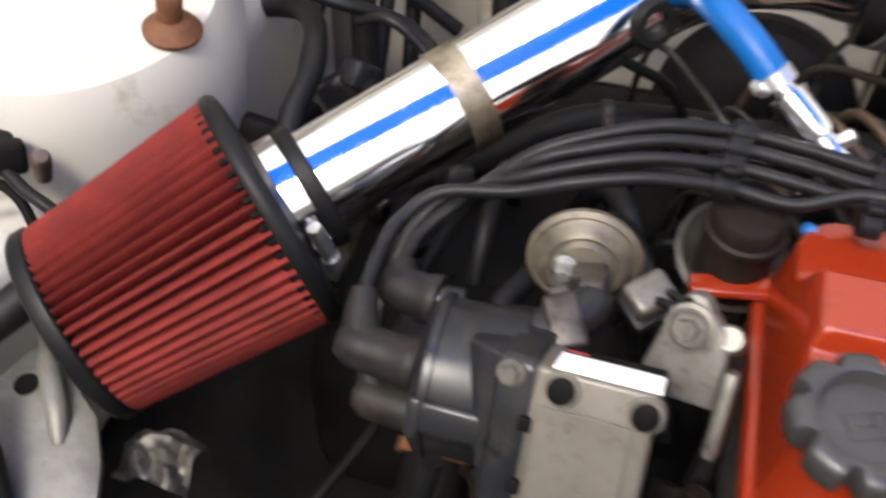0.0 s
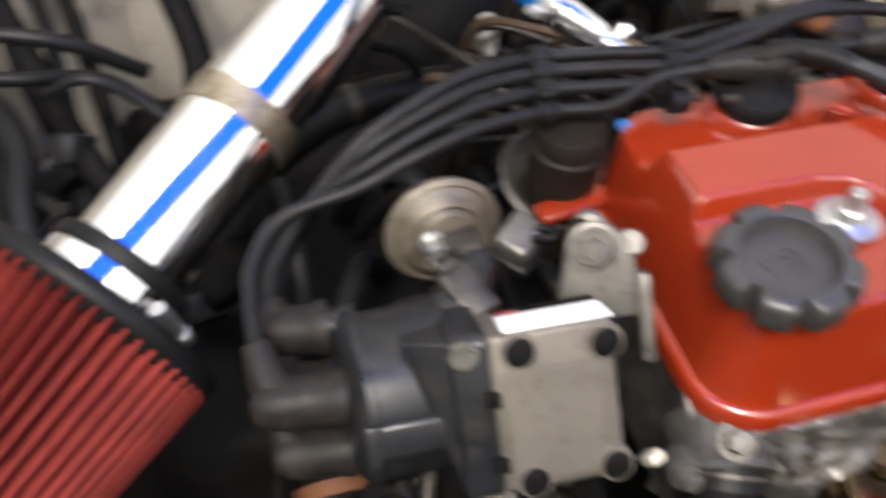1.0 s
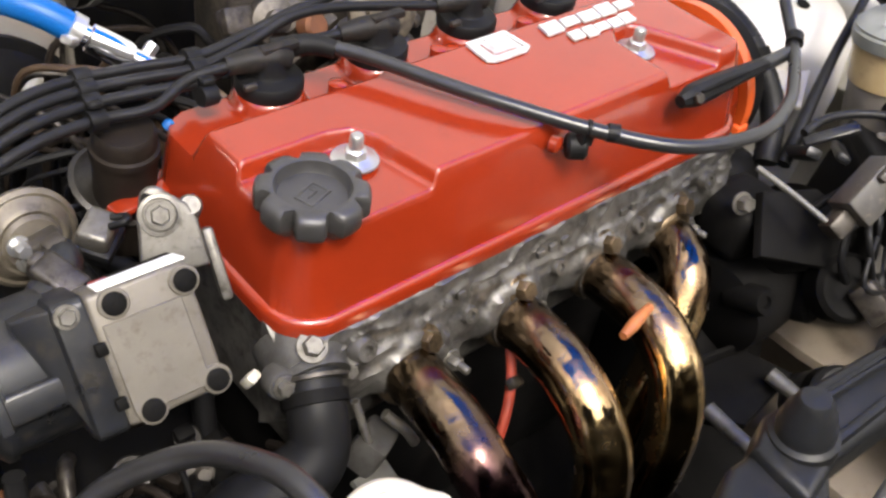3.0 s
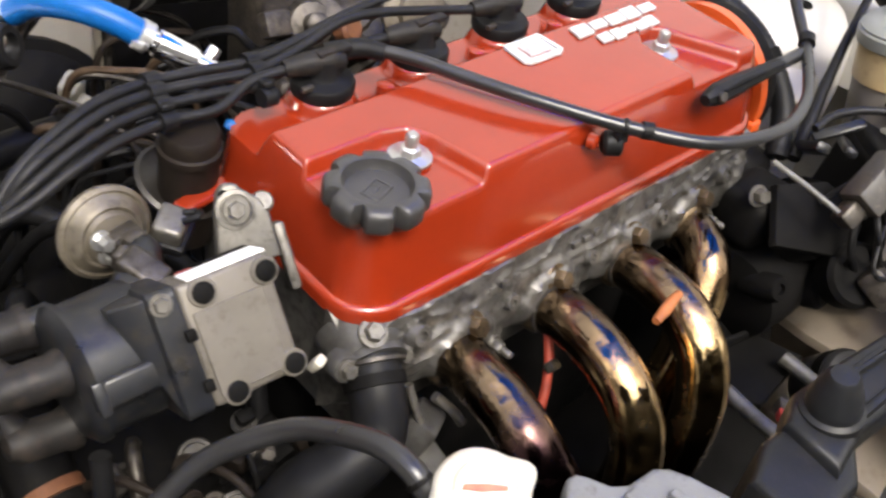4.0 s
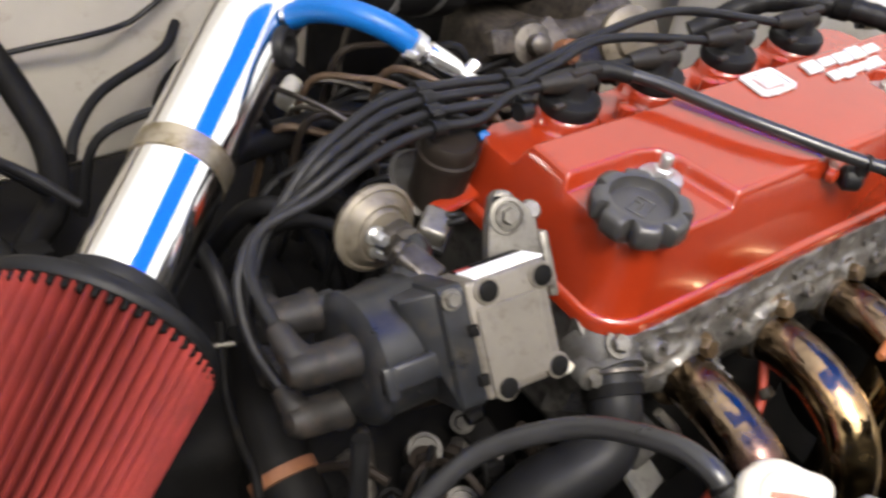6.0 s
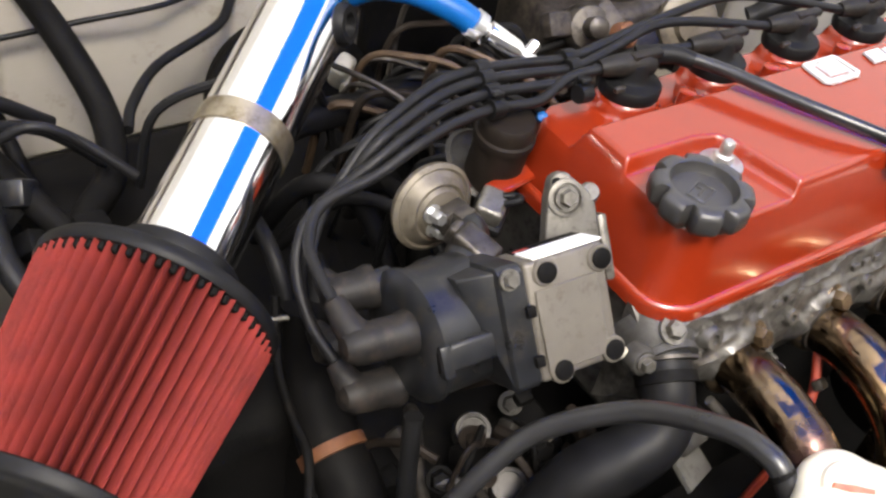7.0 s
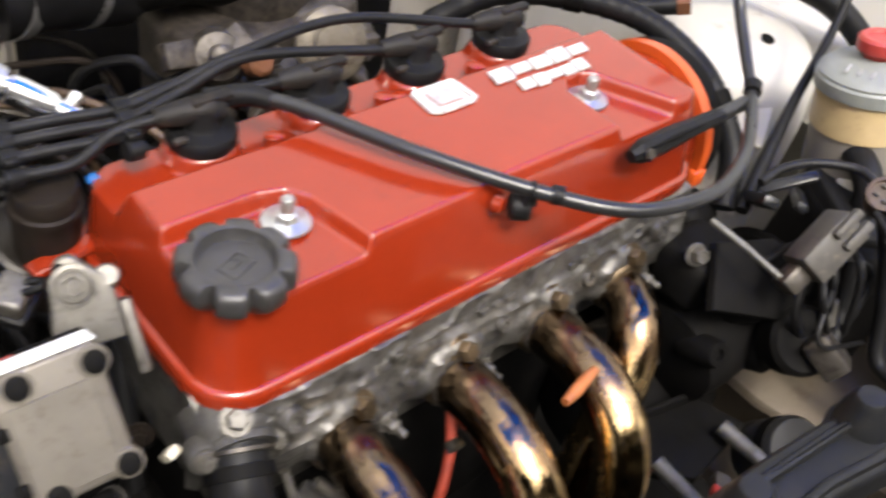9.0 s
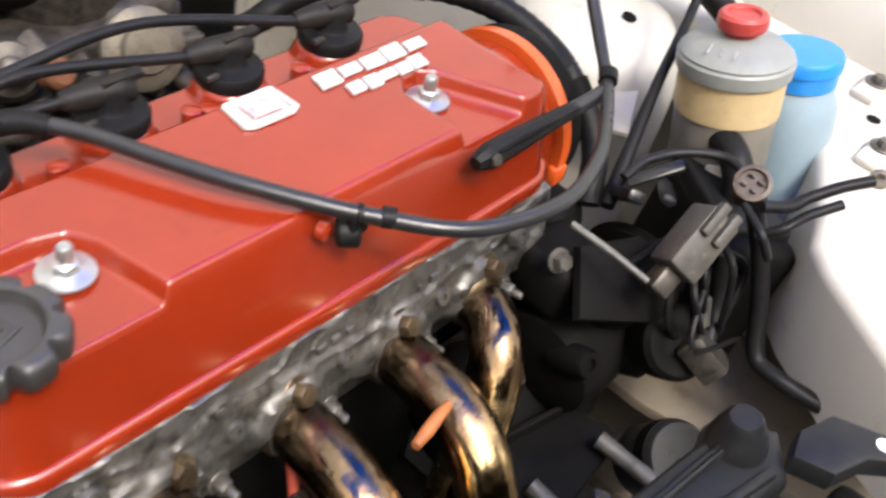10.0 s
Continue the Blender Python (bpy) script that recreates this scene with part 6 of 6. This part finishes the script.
for i in range(12):
    part("connector", block((0, 0, 0), (random.uniform(0.015, 0.035), random.uniform(0.015, 0.03), random.uniform(0.015, 0.03)), pose(random.uniform(-0.33, -0.16), random.uniform(0.28, 0.44), random.uniform(-0.13, -0.06), random.uniform(-40, 40), random.uniform(-40, 40), random.uniform(0, 90)), 0.003, 2), random.choice([DARK, RUBBER, PLASTIC]), gr)
wc = thing("white_connector", (0.0875, 0.4972, -0.1111), "cream plastic connector hanging on the firewall", "connector")
part("shell", block((0, 0, 0), (0.024, 0.018, 0.036), pose(0.064, 0.489, -0.099, 20, -25, 30), 0.006, 3), CREAM, wc)
part("tail", block((0, 0, 0), (0.016, 0.015, 0.020), pose(0.069, 0.481, -0.112, 20, -25, 30), 0.004, 2), CREAM, wc)
bs = thing("brake_servo", (0.0483, 0.5483, -0.1738), "black brake servo drum on the firewall", "brake servo")
part("drum", lathe([(0.001, -0.07), (0.07, -0.06), (0.085, -0.03), (0.085, 0.0), (0.06, 0.02), (0.03, 0.03), (0.001, 0.03)], (0.0483, 0.5483, -0.1738), (-0.2, -0.8, 0.3), 36), DARK, bs)
part("crimped_rim", band((0.0483, 0.5483, -0.1738), (-0.2, -0.8, 0.3), 0.085, 0.012, 0.003), DARK, bs)
bk = thing("steel_bracket", (-0.3240, 0.0776, -0.0820), "pale dusty steel bracket below the air filter", "bracket")
part("plate", slab([(-0.392, 0.100), (-0.384, 0.122), (-0.376, 0.138), (-0.360, 0.122), (-0.322, 0.094), (-0.306, 0.067), (-0.297, 0.043), (-0.343, 0.032), (-0.370, 0.060)], -0.108, -0.102, None, 0.002, 2), BRACKETPALE, bk)
part("ridge", sweep([(-0.378, 0.137, -0.098), (-0.360, 0.112, -0.095), (-0.344, 0.090, -0.097), (-0.335, 0.072, -0.104)], [0.004, 0.007, 0.007, 0.004], 10, 5), BRACKETPALE, bk)
part("hole", lathe([(0.0075, 0), (0.0075, 0.0014), (0.001, 0.0014)], (-0.372, 0.103, -0.1025), (0, 0, 1), 20), DARK, bk, "dark oval hole")
wh = thing("wing_hose", (-0.379, 0.120, -0.055), "black rubber hose over the pale bracket beside the filter", "hose")
part("hose", sweep([(-0.338, 0.185, -0.075), (-0.352, 0.163, -0.060), (-0.364, 0.143, -0.052), (-0.379, 0.120, -0.055), (-0.391, 0.100, -0.065), (-0.385, 0.076, -0.075), (-0.362, 0.050, -0.085), (-0.335, 0.015, -0.10)], [0.013, 0.013, 0.013, 0.012, 0.010, 0.0085, 0.0085, 0.0085], 18, 7), RUBBER, wh)
part("hose_clamp", band((-0.3905, 0.0985, -0.0655), (-0.1, -0.85, -0.4), 0.0100, 0.005, 0.0012), STEEL, wh, "dull hose clamp")
wrap = bmesh.new()
wr = [[None] * 15 for _ in range(15)]
for i in range(15):
    for j in range(15):
        u, v = (i - 7) / 7, (j - 7) / 7
        edge = 1 + 0.25 * noise.noise(vec((u * 1.5, v * 1.5, 3.3)))
        wr[i][j] = wrap.verts.new((-0.293 + 0.024 * u * edge, 0.097 + 0.018 * v * edge, -0.130 + 0.008 * noise.noise(vec((u * 2.2, v * 2.6, 0.4))) - 0.010 * (u * u + v * v)))
for i in range(14):
    for j in range(14):
        wrap.faces.new((wr[i][j], wr[i + 1][j], wr[i + 1][j + 1], wr[i][j + 1]))
bmesh.ops.solidify(wrap, geom=wrap.faces[:], thickness=0.002)
solo("crumpled_wrap", wrap, BRACKET, "crumpled silver wrapping below the filter", "wrapping", sharp=25)
# Added backing sheet, so the gaps between the parts show as black shade.
solo("dark_backing_sheet", block((-0.1, 0.05, -0.34), (1.0, 0.7, 0.02), None, 0.005), DARK, "black sheet added below the engine to keep gaps dark", "tray", kind="structure")

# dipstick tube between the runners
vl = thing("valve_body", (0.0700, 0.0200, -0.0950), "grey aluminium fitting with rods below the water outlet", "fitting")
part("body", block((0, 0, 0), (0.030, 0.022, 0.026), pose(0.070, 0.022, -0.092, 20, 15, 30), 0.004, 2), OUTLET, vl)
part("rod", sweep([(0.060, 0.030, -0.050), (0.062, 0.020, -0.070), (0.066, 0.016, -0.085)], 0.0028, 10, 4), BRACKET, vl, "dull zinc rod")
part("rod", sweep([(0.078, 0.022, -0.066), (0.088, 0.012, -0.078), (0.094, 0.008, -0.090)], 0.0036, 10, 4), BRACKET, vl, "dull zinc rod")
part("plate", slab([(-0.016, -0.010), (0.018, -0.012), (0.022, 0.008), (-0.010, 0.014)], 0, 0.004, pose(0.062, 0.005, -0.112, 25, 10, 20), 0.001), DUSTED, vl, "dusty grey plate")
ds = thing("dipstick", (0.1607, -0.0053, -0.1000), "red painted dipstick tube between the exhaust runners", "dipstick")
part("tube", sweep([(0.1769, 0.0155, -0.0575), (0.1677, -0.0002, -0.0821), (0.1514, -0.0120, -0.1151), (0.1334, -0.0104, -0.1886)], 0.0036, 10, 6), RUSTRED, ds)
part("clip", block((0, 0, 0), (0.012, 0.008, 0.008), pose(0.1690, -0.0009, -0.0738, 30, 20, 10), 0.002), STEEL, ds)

# Black filler mass added where the bay behind the distributor is only dark.
gx = thing("dark_filler_casing", (-0.0366, 0.3748, -0.2922), "black filler casing added for the dark below the intake tube", "gearbox")
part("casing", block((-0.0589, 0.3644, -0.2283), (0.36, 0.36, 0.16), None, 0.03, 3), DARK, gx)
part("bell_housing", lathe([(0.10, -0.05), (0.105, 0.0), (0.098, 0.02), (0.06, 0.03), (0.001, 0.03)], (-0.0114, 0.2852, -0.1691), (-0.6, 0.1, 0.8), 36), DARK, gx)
random.seed(77)
for i in range(9):
    x = random.uniform(-0.16, 0.06)
    y = random.uniform(0.20, 0.32)
    d = vec((random.uniform(-0.05, 0.05), random.uniform(0.04, 0.09), random.uniform(-0.02, 0.02)))
    a = vec((x, y, random.uniform(-0.13, -0.05)))
    solo("hose", sweep([a - d + vec((0, 0, -0.08)), a - d * 0.3, a + d * 0.5, a + d * 1.3 + vec((0, 0, -0.09))], random.uniform(0.005, 0.011), 12, 6), random.choice([RUBBER, DARK]), "black hose in the dark behind the distributor", "hose", "dark hoses")
solo("firewall_wire", sweep([(-0.3368, 0.6044, -0.0856), (-0.1528, 0.5947, -0.0692), (-0.0854, 0.5895, -0.0635), (-0.0490, 0.5991, -0.0651), (-0.0280, 0.5991, -0.0560), (0.0397, 0.6083, -0.0180)], 0.0028, 10, 6), WIRE, "thin wire clipped along the firewall", "wire")

rd = thing("radiator", (0.12, -0.235, -0.34), "black radiator standing in front of the engine", "radiator")
part("core", block((0.12, -0.232, -0.165), (0.48, 0.024, 0.30), None, 0.002), DARK, rd)
part("top_tank", block((0.12, -0.232, -0.012), (0.50, 0.034, 0.026), None, 0.008, 3), DARK, rd, "black top tank")
rs = thing("radiator_shroud", (-0.0039, -0.1930, 0.0405), "grey plastic radiator shroud with a scalloped rim", "shroud")
RIM = [(-0.004, -0.125), (0.001, -0.1255), (0.005, -0.131), (0.009, -0.139), (0.016, -0.1435), (0.025, -0.1440), (0.032, -0.1445), (0.038, -0.149), (0.043, -0.158), (0.050, -0.178), (0.058, -0.22), (-0.07, -0.22), (-0.04, -0.158), (-0.018, -0.138), (-0.009, -0.128)]
part("top", slab(RIM, 0.075, 0.0838, None, 0.003, 3), SHROUD, rs)
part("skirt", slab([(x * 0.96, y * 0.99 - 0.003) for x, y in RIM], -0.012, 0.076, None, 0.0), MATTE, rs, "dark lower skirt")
part("rib", block((0.010, -0.172, 0.0858), (0.008, 0.05, 0.006), None, 0.002), SHROUD, rs)
part("rib", block((0.026, -0.178, 0.0858), (0.006, 0.04, 0.006), None, 0.002), SHROUD, rs)
